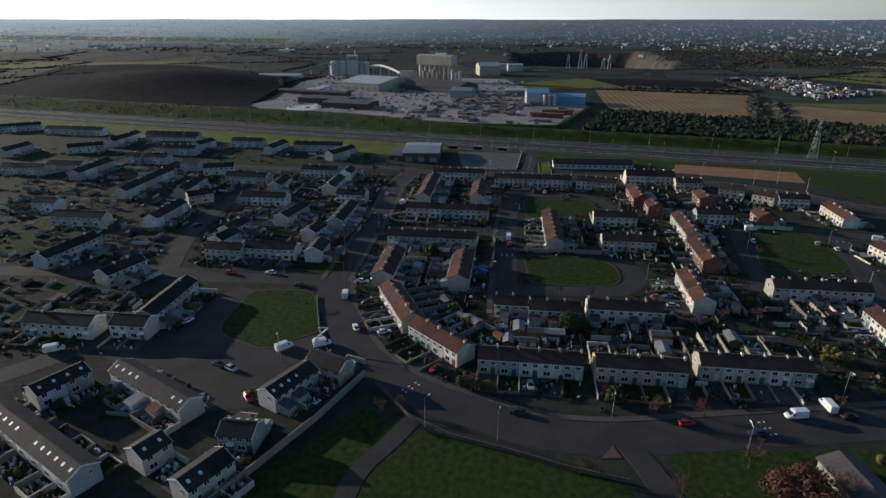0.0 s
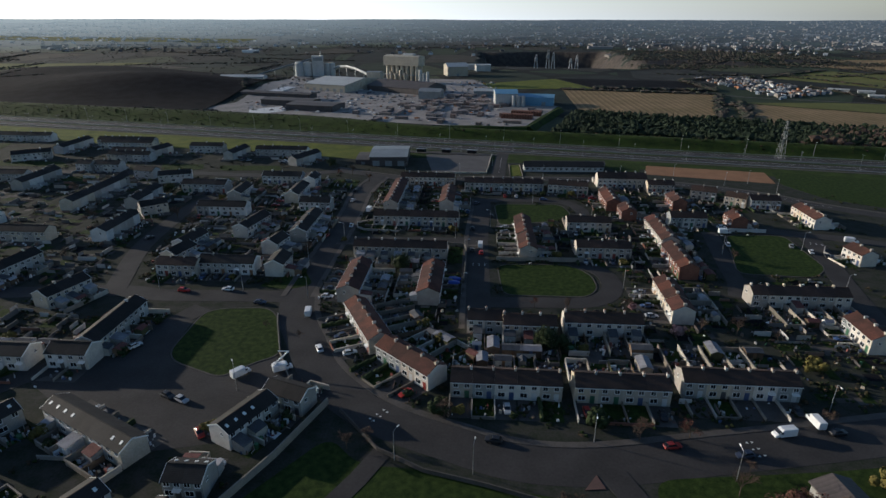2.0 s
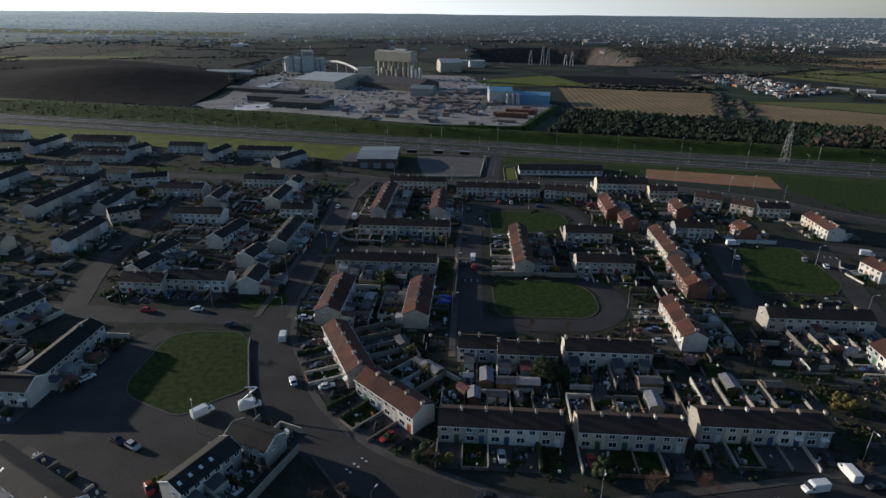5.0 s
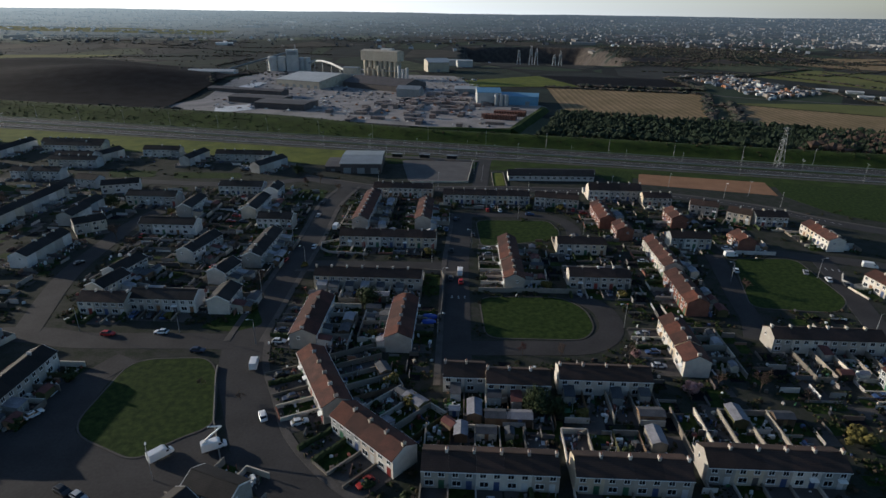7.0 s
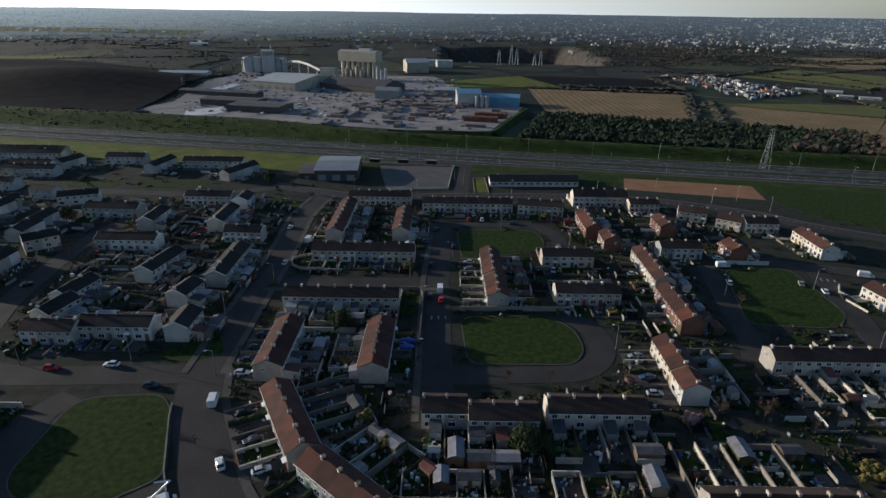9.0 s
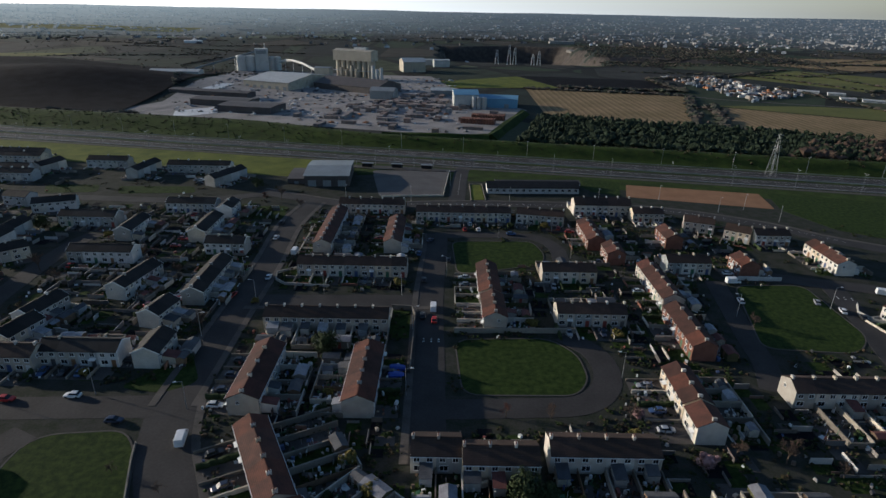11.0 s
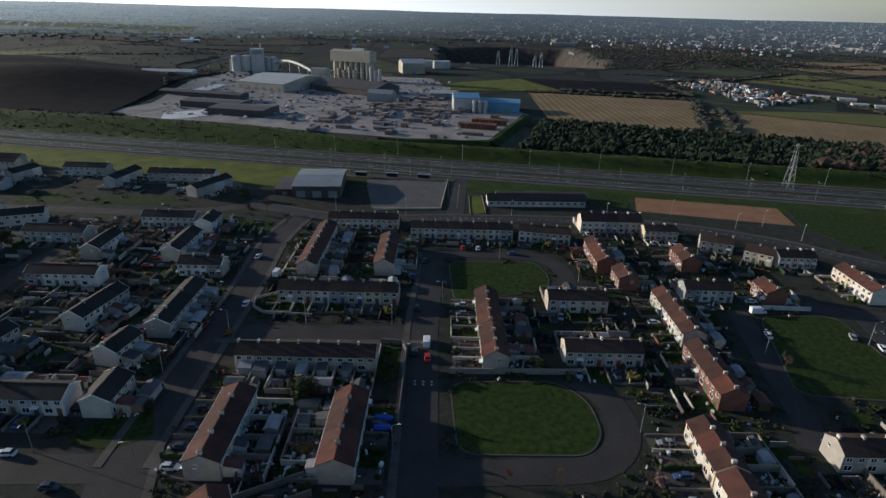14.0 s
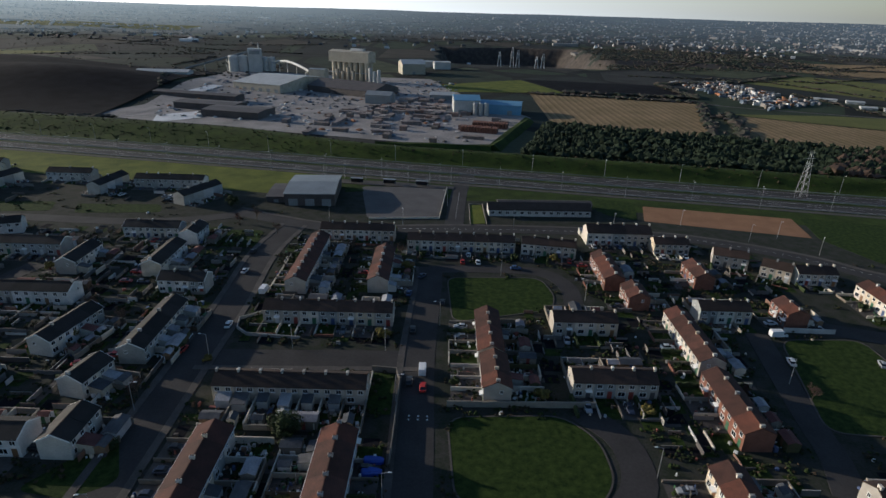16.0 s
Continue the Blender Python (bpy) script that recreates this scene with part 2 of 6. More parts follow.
def farmland(name, size, tones, hedge, mottle=1.0):
    """Fields of about size metres, each with its own tone, and dark hedges between them."""
    m = surf(name, (1, 1, 1), (0.55, 0.55, 0.55), size * 0.3, rough=0.95, bump=0, fine=9)
    n, l = m.node_tree.nodes, m.node_tree.links
    b = n["Principled BSDF"]
    geo = n.new("ShaderNodeNewGeometry")
    warp = n.new("ShaderNodeMapping"); warp.inputs["Scale"].default_value = (1 / size, 0.55 / size, 0)
    l.new(geo.outputs["Position"], warp.inputs["Vector"])
    cell, edge = n.new("ShaderNodeTexVoronoi"), n.new("ShaderNodeTexVoronoi")
    edge.feature = "DISTANCE_TO_EDGE"
    for v in (cell, edge):
        l.new(warp.outputs[0], v.inputs["Vector"]); v.inputs["Scale"].default_value = 1.0
    sep = n.new("ShaderNodeSeparateColor"); l.new(cell.outputs["Color"], sep.inputs[0])
    ramp = n.new("ShaderNodeValToRGB"); ramp.color_ramp.interpolation = "CONSTANT"
    e = ramp.color_ramp.elements
    for i, c in enumerate(tones):
        el = e[i] if i < 2 else e.new(i / len(tones))
        el.position, el.color = i / len(tones), (*c, 1)
    l.new(sep.outputs[0], ramp.inputs[0])
    lt = n.new("ShaderNodeMath"); lt.operation = "LESS_THAN"; lt.inputs[1].default_value = 0.045
    l.new(edge.outputs["Distance"], lt.inputs[0])
    hm = n.new("ShaderNodeMix"); hm.data_type = "RGBA"; hm.inputs[7].default_value = (*hedge, 1)
    l.new(lt.outputs[0], hm.inputs["Factor"]); l.new(ramp.outputs[0], hm.inputs[6])
    mul = n.new("ShaderNodeMix"); mul.data_type = "RGBA"; mul.blend_type = "MULTIPLY"; mul.inputs["Factor"].default_value = mottle
    l.new(hm.outputs[2], mul.inputs[6]); l.new(b.inputs["Base Color"].links[0].from_socket, mul.inputs[7])
    l.new(mul.outputs[2], b.inputs["Base Color"])
    return m


M["farmland"] = farmland("farmland", 120, ((0.045, 0.060, 0.036), (0.036, 0.040, 0.036), (0.075, 0.085, 0.05), (0.04, 0.05, 0.034), (0.07, 0.062, 0.05), (0.032, 0.042, 0.034), (0.05, 0.05, 0.046), (0.03, 0.034, 0.032)), (0.022, 0.024, 0.02))
M["hazed_land"] = farmland("hazed_land", 210, ((0.05, 0.065, 0.045), (0.036, 0.042, 0.038), (0.085, 0.10, 0.06), (0.045, 0.052, 0.046), (0.07, 0.065, 0.055), (0.035, 0.042, 0.038)), (0.022, 0.025, 0.024))


def painted_haze(m):
    """Paints haze into base colour and emission: from 1900 m on the land pales into a blue glow, bright and white on
    the sun's side.
    """
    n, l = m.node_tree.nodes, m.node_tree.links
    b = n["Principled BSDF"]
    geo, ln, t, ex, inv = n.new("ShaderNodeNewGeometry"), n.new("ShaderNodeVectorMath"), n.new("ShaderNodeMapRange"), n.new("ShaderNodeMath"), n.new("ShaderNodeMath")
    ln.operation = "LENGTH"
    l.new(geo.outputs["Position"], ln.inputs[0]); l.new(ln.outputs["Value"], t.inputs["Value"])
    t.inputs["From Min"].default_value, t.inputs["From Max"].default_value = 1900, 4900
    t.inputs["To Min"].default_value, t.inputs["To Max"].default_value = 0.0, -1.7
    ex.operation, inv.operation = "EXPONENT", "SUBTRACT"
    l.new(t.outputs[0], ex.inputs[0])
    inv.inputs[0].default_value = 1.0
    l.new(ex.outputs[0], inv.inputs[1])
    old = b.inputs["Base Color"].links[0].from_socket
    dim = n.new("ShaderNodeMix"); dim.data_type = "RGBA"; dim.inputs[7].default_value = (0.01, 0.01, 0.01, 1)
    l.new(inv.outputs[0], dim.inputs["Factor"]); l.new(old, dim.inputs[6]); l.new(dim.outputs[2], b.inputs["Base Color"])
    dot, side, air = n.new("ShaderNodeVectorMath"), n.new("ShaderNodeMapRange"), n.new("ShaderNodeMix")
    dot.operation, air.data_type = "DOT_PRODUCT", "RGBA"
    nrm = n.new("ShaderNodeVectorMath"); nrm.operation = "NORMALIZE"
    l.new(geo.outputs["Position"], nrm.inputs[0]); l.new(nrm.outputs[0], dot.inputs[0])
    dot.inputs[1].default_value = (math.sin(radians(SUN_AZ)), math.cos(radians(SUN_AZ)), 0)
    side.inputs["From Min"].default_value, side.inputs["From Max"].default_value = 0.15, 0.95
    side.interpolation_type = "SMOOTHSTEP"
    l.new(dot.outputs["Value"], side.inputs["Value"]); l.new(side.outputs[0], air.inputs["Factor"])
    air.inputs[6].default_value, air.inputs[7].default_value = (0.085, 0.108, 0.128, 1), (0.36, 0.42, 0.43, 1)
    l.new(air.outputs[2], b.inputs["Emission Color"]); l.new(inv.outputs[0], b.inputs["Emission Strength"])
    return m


painted_haze(M["hazed_land"])
M["field_tan"] = courses(surf("field_tan", (0.36, 0.25, 0.14), (0.23, 0.17, 0.085), 34.0, rough=0.95, fine=9), 7.0, "X", 0.5)
M["field_green"] = surf("field_green", (0.15, 0.15, 0.05), (0.10, 0.105, 0.036), 40.0, rough=0.95, fine=12)


def islands(m, tones):
    """Each loose piece of a mesh takes one of the tones."""
    n, l = m.node_tree.nodes, m.node_tree.links
    geo, ramp = n.new("ShaderNodeNewGeometry"), n.new("ShaderNodeValToRGB")
    ramp.color_ramp.interpolation = "CONSTANT"
    e = ramp.color_ramp.elements
    for i, c in enumerate(tones):
        el = e[i] if i < 2 else e.new(i / len(tones))
        el.position, el.color = i / len(tones), (*c, 1)
    l.new(geo.outputs["Random Per Island"], ramp.inputs[0])
    l.new(ramp.outputs[0], n["Principled BSDF"].inputs["Base Color"])
    return m


M["clutter"] = islands(surf("clutter", (0.5, 0.5, 0.5), (0.4, 0.4, 0.4), 1.0, rough=0.6, bump=0), ((0.75, 0.75, 0.73), (0.5, 0.42, 0.32), (0.6, 0.6, 0.6), (0.03, 0.03, 0.035), (0.2, 0.12, 0.08), (0.05, 0.14, 0.06), (0.7, 0.7, 0.68), (0.2, 0.06, 0.045), (0.07, 0.10, 0.2), (0.25, 0.24, 0.23), (0.12, 0.09, 0.07), (0.45, 0.42, 0.38)))
M["yard_walls"] = islands(surf("yard_walls", (0.5, 0.5, 0.5), (0.4, 0.4, 0.4), 1.0, bump=0), ((0.16, 0.15, 0.14), (0.30, 0.28, 0.25), (0.10, 0.09, 0.085), (0.22, 0.2, 0.18), (0.5, 0.48, 0.45), (0.14, 0.12, 0.1), (0.2, 0.12, 0.09)))
M["town"] = islands(surf("town", (0.5, 0.5, 0.5), (0.4, 0.4, 0.4), 1.0, rough=0.7, bump=0), ((0.45, 0.45, 0.45), (0.10, 0.09, 0.085), (0.2, 0.19, 0.18), (0.09, 0.085, 0.08), (0.14, 0.10, 0.085), (0.25, 0.24, 0.23), (0.08, 0.08, 0.085), (0.7, 0.7, 0.7), (0.12, 0.11, 0.1)))
M["pallet_mix"] = islands(surf("pallet_mix", (0.5, 0.5, 0.5), (0.4, 0.4, 0.4), 1.0, rough=0.7, bump=0), ((0.5, 0.5, 0.5), (0.05, 0.05, 0.055), (0.22, 0.2, 0.18), (0.28, 0.12, 0.05), (0.12, 0.12, 0.13), (0.6, 0.58, 0.55), (0.16, 0.13, 0.1), (0.09, 0.12, 0.16), (0.3, 0.28, 0.26)))
M["bush_mix"] = islands(surf("bush_mix", (0.5, 0.5, 0.5), (0.4, 0.4, 0.4), 1.0, rough=0.95, bump=0), ((0.02, 0.03, 0.012), (0.04, 0.035, 0.02), (0.03, 0.045, 0.015), (0.06, 0.045, 0.03), (0.025, 0.032, 0.014)))
# town tones again, with haze painted into colour and glow
M["hazed_town"] = painted_haze(islands(surf("hazed_town", (0.5, 0.5, 0.5), (0.4, 0.4, 0.4), 1.0, rough=0.7, bump=0), ((0.30, 0.30, 0.30), (0.10, 0.09, 0.085), (0.2, 0.19, 0.18), (0.09, 0.085, 0.08), (0.14, 0.10, 0.085), (0.25, 0.24, 0.23), (0.08, 0.08, 0.085), (0.45, 0.45, 0.45), (0.12, 0.11, 0.1))))
M["blossom"] = surf("blossom", (0.42, 0.26, 0.26), (0.25, 0.15, 0.15), 0.6, bump=0)
M["hedges"] = islands(surf("hedges", (0.5, 0.5, 0.5), (0.4, 0.4, 0.4), 1.0, rough=0.95, bump=0), ((0.06, 0.062, 0.048), (0.08, 0.066, 0.054), (0.05, 0.058, 0.04), (0.085, 0.072, 0.06), (0.065, 0.062, 0.05)))
M["hazed_hedges"] = painted_haze(islands(surf("hazed_hedges", (0.5, 0.5, 0.5), (0.4, 0.4, 0.4), 1.0, rough=0.95, bump=0), ((0.06, 0.062, 0.048), (0.08, 0.066, 0.054), (0.05, 0.058, 0.04), (0.085, 0.072, 0.06), (0.065, 0.062, 0.05))))


# ---- mesh building ----
class Shape:
    """Faces gathered into one mesh, each with a material's number."""
    def __init__(self):
        self.v, self.f, self.m = [], [], []

    def face(self, pts, mat=0):
        i = len(self.v)
        self.v += [tuple(p) for p in pts]
        self.f.append(tuple(range(i, i + len(pts)))); self.m.append(mat)

    def solid(self, low, high, mat=0):
        """Two rings with the same number of points, joined by sides and closed."""
        i, k = len(self.v), len(low)
        self.v += [tuple(p) for p in low] + [tuple(p) for p in high]
        self.f.append(tuple(reversed(range(i, i + k)))); self.f.append(tuple(range(i + k, i + 2 * k)))
        self.f += [(i + j, i + (j + 1) % k, i + k + (j + 1) % k, i + k + j) for j in range(k)]
        self.m += [mat] * (k + 2)

    def loft(self, rings, mat=0):
        """Rings with the same number of points, joined one to the next, closed at both ends."""
        i, k = len(self.v), len(rings[0])
        for r in rings:
            self.v += [tuple(p) for p in r]
        self.f.append(tuple(reversed(range(i, i + k)))); self.m.append(mat)
        for a in range(len(rings) - 1):
            o = i + a * k
            self.f += [(o + j, o + (j + 1) % k, o + k + (j + 1) % k, o + k + j) for j in range(k)]; self.m += [mat] * k
        o = i + (len(rings) - 1) * k
        self.f.append(tuple(range(o, o + k))); self.m.append(mat)

    def box(self, x0, y0, z0, x1, y1, z1, mat=0, taper=0.0):
        t = taper
        self.solid([(x0, y0, z0), (x1, y0, z0), (x1, y1, z0), (x0, y1, z0)],
                   [(x0 + t, y0 + t, z1), (x1 - t, y0 + t, z1), (x1 - t, y1 - t, z1), (x0 + t, y1 - t, z1)], mat)

    def tube(self, a, b, r0, r1, k=8, mat=0):
        a, b = Vector(a), Vector(b)
        q = (b - a).to_track_quat("Z", "Y")
        ring = [Vector((math.cos(2 * math.pi * j / k), math.sin(2 * math.pi * j / k), 0)) for j in range(k)]
        self.solid([a + q @ (p * r0) for p in ring], [b + q @ (p * r1) for p in ring], mat)

    def mesh(self, name, *mats):
        me = bpy.data.meshes.new(name)
        me.from_pydata(self.v, [], self.f)
        for m in mats:
            me.materials.append(M[m] if isinstance(m, str) else m)
        if len(mats) > 1:
            me.polygons.foreach_set("material_index", self.m)
        me.update()
        return me


def part(name, shape, material, parent, label=""):
    mats = material if isinstance(material, (tuple, list)) else (material,)
    data = shape.mesh(name, *mats) if isinstance(shape, Shape) else shape
    ob = new(name, data)
    ob.parent = parent
    return tagged(ob, label)


def thing(name, label, category, group="", kind="", at=(0, 0, 0), turn=0.0):
    ob = new(name)
    ob.empty_display_size = 0.2
    ob.matrix_world = pose(*at, 0, 0, turn)
    return tagged(ob, label, category, group, kind)


def single(name, shape, material, label, category, group="", kind="", at=(0, 0, 0), turn=0.0):
    mats = material if isinstance(material, (tuple, list)) else (material,)
    ob = new(name, shape.mesh(name, *mats) if isinstance(shape, Shape) else shape)
    ob.matrix_world = pose(*at, 0, 0, turn)
    return tagged(ob, label, category, group, kind)


rnd = random.Random(7)


def smooth(points, step=3.0):
    """A rounded line through the points, with a point about every step metres."""
    P = [Vector((*p[:2], 0)) for p in points]
    P = [2 * P[0] - P[1]] + P + [2 * P[-1] - P[-2]]
    line = []
    for a, b, c, d in zip(P, P[1:], P[2:], P[3:]):
        k = max(1, int((c - b).length / step))
        for j in range(k):
            t = j / k
            line.append(0.5 * ((2 * b) + (c - a) * t + (2 * a - 5 * b + 4 * c - d) * t * t + (3 * b - a - 3 * c + d) * t ** 3))
    return line + [P[-2]]


def rounded(corners, r=6.0, k=5):
    """The corners of a plot, rounded off."""
    P, out = [Vector((*c, 0)) for c in corners], []
    for a, b, c in zip(P[-1:] + P[:-1], P, P[1:] + P[:1]):
        u, w = (a - b), (c - b)
        d = min(r, u.length * 0.45, w.length * 0.45)
        p, q = b + u.normalized() * d, b + w.normalized() * d
        out += [(p * (1 - t) ** 2 + 2 * b * t * (1 - t) + q * t * t) for t in (j / k for j in range(k + 1))]
    return out


def strip(line, off0, off1, z0, z1, shape=None):
    """A flat band along a line from one sideways offset to another; solid between the heights z0 and z1."""
    s = shape or Shape()
    side = []
    for i, p in enumerate(line):
        d = (line[min(i + 1, len(line) - 1)] - line[max(i - 1, 0)]).normalized()
        side.append(Vector((-d.y, d.x, 0)))
    A = [p + n * off0 for p, n in zip(line, side)]
    C = [p + n * off1 for p, n in zip(line, side)]
    for a, b, c, d in zip(A, A[1:], C[1:], C):
        s.face([(q.x, q.y, z1) for q in (a, b, c, d)])
        if z1 - z0 > 0.02:
            s.face([(a.x, a.y, z0), (b.x, b.y, z0), (b.x, b.y, z1), (a.x, a.y, z1)])
            s.face([(c.x, c.y, z1), (d.x, d.y, z1), (d.x, d.y, z0), (c.x, c.y, z0)][::-1])
    return s


LAYER = [0.03]


ROADS, LAWNS = [], []


def road(name, points, width, material="asphalt", walks=(), label="worn grey asphalt road", paved=1.9):
    """walks: the sides, 1 (left of its course) and -1, that have a kerbed pavement."""
    line = smooth(points)
    ROADS.append((line, width))
    LAYER[0] += 0.004
    ob = single(name, strip(line, -width / 2, width / 2, 0, LAYER[0]), material, label, "road", kind="structure")
    for s in walks:
        a, b = sorted((s * width / 2, s * (width / 2 + paved)))
        LAYER[0] += 0.0005
        single("pavement", strip(line, a, b, 0, 0.10 + LAYER[0]), "pavement", "grey concrete pavement with a raised kerb along a road", "pavement", kind="structure")
    return ob


def plot(name, corners, material, label, category, r=6.0, z=0.05, edge=None):
    s = Shape()
    LAWNS.append(corners)
    ring = rounded(corners, r)
    top = [(p.x, p.y, z) for p in ring]
    s.solid([(p.x, p.y, 0) for p in ring], top)
    if edge:                                        # a path or kerb round the plot
        turn = sum(a.x * b.y - b.x * a.y for a, b in zip(ring, ring[1:] + ring[:1]))
        o = sorted((-math.copysign(0.05, turn), -math.copysign(edge, turn)))
        LAYER[0] += 0.002
        single("path", strip(ring + ring[:1], o[0], o[1], 0, 0.06 + LAYER[0]), "pavement", "paved kerb and path round a green", "path", kind="structure")
    return single(name, s, material, label, category, kind="structure")


# ---- ground ----
def bump(x, y, cx, cy, rx, ry, h):
    return h * np.exp(-(((x - cx) / rx) ** 2 + ((y - cy) / ry) ** 2))


def motorway_y(x):
    return 443 - 0.178 * x


def ease(a, b, v):
    t = np.clip((v - a) / (b - a), 0, 1)
    return t * t * (3 - 2 * t)


def ground_z(x, y):
    d = (y - motorway_y(x)) / 1.016                         # metres beyond the motorway's middle line
    top = 31 + 26 * ease(-20, -170, x)
    z = 6.5 * ease(21, 1, 21 - (d - 21) * 20 / (top - 21)) * ease(top + 26, top + 4, d)
    z = z + bump(x, y, -430, 760, 150, 90, 20) * ease(560, 640, y) + bump(x, y, -640, 900, 170, 120, 14)
    far = ease(750, 1050, y)
    roll = np.sin(x / 310 + 1) * np.sin(y / 270) + 0.6 * np.sin(x / 130 + 2) * np.sin(y / 160 + x / 400)
    z = z + far * 3.0 * roll
    wob = 14 * np.sin(x / 37) + 9 * np.sin(y / 23 + x / 51)
    pit = ease(-10, 15, x + wob) * ease(330, 290, x + wob * 0.7) * ease(1190, 1215, y) * ease(1660, 1640, y + wob)
    z = z - 40 * pit + bump(x, y, 190, 1250, 70, 30, 16) * far
    z = z + 9 * ease(270, 340, x) * ease(760, 640, x) * ease(1230, 1300, y + wob) * ease(1750, 1500, y)
    r = np.hypot(x, y)
    return z + 60 * ease(0, 1, (r - 1900) / 3000) * np.clip((r - 1900) / 3000, 0, 1) ** 0.5


xs = np.concatenate([np.linspace(-4900, -900, 70)[:-1], np.linspace(-900, 700, 201), np.linspace(700, 4900, 70)[1:]])
ys = np.concatenate([np.linspace(-900, 380, 20)[:-1], np.linspace(380, 640, 91)[:-1], np.linspace(640, 2000, 190)[:-1], np.linspace(2000, 4950, 80)])
gx, gy = np.meshgrid(xs, ys)
gzv = ground_z(gx, gy)
nx, ny = len(xs), len(ys)
idx = np.arange(nx * ny).reshape(ny, nx)
quads = np.stack([idx[:-1, :-1], idx[:-1, 1:], idx[1:, 1:], idx[1:, :-1]], -1).reshape(-1, 4)
co = np.stack([gx.ravel(), gy.ravel(), gzv.ravel()], -1).tolist()
cx, cy, cz = (a.ravel()[quads].mean(1) for a in (gx, gy, gzv))
cd = (cy - motorway_y(cx)) / 1.016
slot = np.where(cd < -46, 0, np.where(cd < 60, 1, 2))
steep = np.abs(np.gradient(gzv, axis=0)).ravel()[idx[:-1, :-1].ravel()] > 1.2
slot[(cy > 1150) & (cy < 1700) & (cx > -40) & (cx < 760) & steep] = 3
slot[(cy > 1150) & (cy < 1680) & (cx > -20) & (cx < 340) & (cz < -8)] = 3
# land past 1900 m becomes the backdrop, whose material has haze painted in
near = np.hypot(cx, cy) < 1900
for name, pick, mats, label in (("ground", near, ("gardens", "shaded_dark_grass", "farmland", "quarry"), "winter ground of gardens, verges and dark fields"),
                                ("backdrop", ~near, ("hazed_land",), "far land up to the horizon with painted haze")):
    me = bpy.data.meshes.new(name)
    me.from_pydata(co, [], quads[pick].tolist())
    me.polygons.foreach_set("use_smooth", [True] * len(me.polygons))
    for k in mats:
        me.materials.append(M[k])
    if len(mats) > 1:
        me.polygons.foreach_set("material_index", slot[pick].astype(np.int32))
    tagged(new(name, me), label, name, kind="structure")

# ---- roads ----
MAIN = [(-60, 194), (-55, 176), (-48, 162), (-40, 147), (-28, 134), (-16, 126), (-1, 120), (13, 115.5), (31, 115.5), (58, 121), (95, 129), (150, 142), (260, 170)]
road("road", MAIN, 11.5, walks=(1,))
road("road", [(-59, 190), (-59.5, 228), (-60, 275), (-62, 316), (-58, 350)], 8.5, walks=(1, -1))
road("road", [(-60, 190), (-83, 189), (-107, 188), (-125, 190), (-160, 186), (-260, 176)], 8.5)
road("road", [(-88, 180), (-98, 160), (-118, 138), (-132, 120), (-160, 96)], 8)
road("road", [(-58, 245), (-15, 246.5), (5, 247)], 8, walks=(-1,))
road("road", [(3.5, 172), (3, 210), (2.5, 250), (4, 295), (3.5, 309)], 8.5, walks=(1,))
road("road", [(4, 190.5), (24, 191.5), (42, 193.5), (50.5, 203), (50.5, 216), (43, 226)], 7.5)
road("road", [(3, 307), (28, 308.5), (46, 306), (53, 294), (52, 276)], 6.5)
road("road", [(-90, 366), (-68, 356), (-34, 346), (12, 350), (65, 351), (115, 345.5), (156, 327), (182, 306), (260, 262)], 8, walks=(1,))
road("road", [(-330, 340), (-260, 346), (-188, 350), (-137, 348), (-107, 352), (-84, 362)], 8)
road("road", [(-125, 190), (-137, 226), (-141, 252), (-143, 285), (-140, 302)], 8)
road("road", [(12.5, 348), (16.5, 406), (21.7, 440)], 8.5)
road("road", [(106, 266), (99, 226), (97, 212), (93, 200)], 7)
road("road", [(125, 272), (143, 266), (165, 260), (210, 240)], 8)
road("road", [(147, 262), (141, 234), (136, 215), (131, 190), (128, 160), (131, 138)], 8)
plot("parking_area", [(-88, 182), (-85, 149), (-64, 143), (-54, 155), (-36, 133), (-44, 120), (-72, 112), (-96, 124), (-118, 138)], "asphalt", "dark asphalt parking area beside a green", "parking area", z=0.022)

# ---- greens ----
plot("green", [(-86, 178.8), (-66, 181), (-60.5, 174), (-53, 153.5), (-60, 148.5), (-65, 141.5), (-85, 149.8)], "grass", "mown green lawn with a stone kerb round it", "lawn", z=0.12, edge=0.45, r=7.0)
plot("green", [(10.4, 222.5), (38, 224), (45, 216), (45.5, 204), (41, 197), (12, 196.5)], "grass", "oval mown green among houses", "lawn", z=0.12, edge=0.45, r=5.0)
plot("green", [(10.3, 300), (44, 301.5), (47, 288), (44.5, 278), (12, 268)], "grass", "mown green beside terraced houses", "lawn", z=0.12, edge=0.45, r=5.0)
plot("green", [(112, 262.5), (137, 263.5), (136.5, 228), (128, 219), (101, 221)], "grass", "large mown green beside a road", "lawn", z=0.12, edge=0.45, r=5.0)
plot("green", [(-30, 121), (-22, 112), (-7.5, 112), (5.6, 108), (26, 105), (31, 102), (31, 60), (-70, 50), (-52, 88)], "grass", "shaded playing field beside the main road", "lawn", z=0.03)
plot("green", [(40, 112), (78, 117), (118, 124), (118, 70), (46, 70)], "grass", "shaded lawn among garden trees", "lawn", z=0.09)
road("path", [(-17, 117), (-21, 108), (-26, 98), (-27, 86), (-25, 70)], 4.5, label="dark asphalt path across the playing field")
road("path", [(33, 113), (37, 103), (40, 90), (42, 74)], 6, label="asphalt entrance road beside the lawn")

# ---- houses ----
EAVES, RIDGE, DEPTH = 4.8, 6.5, 7.0
MESHES = {}


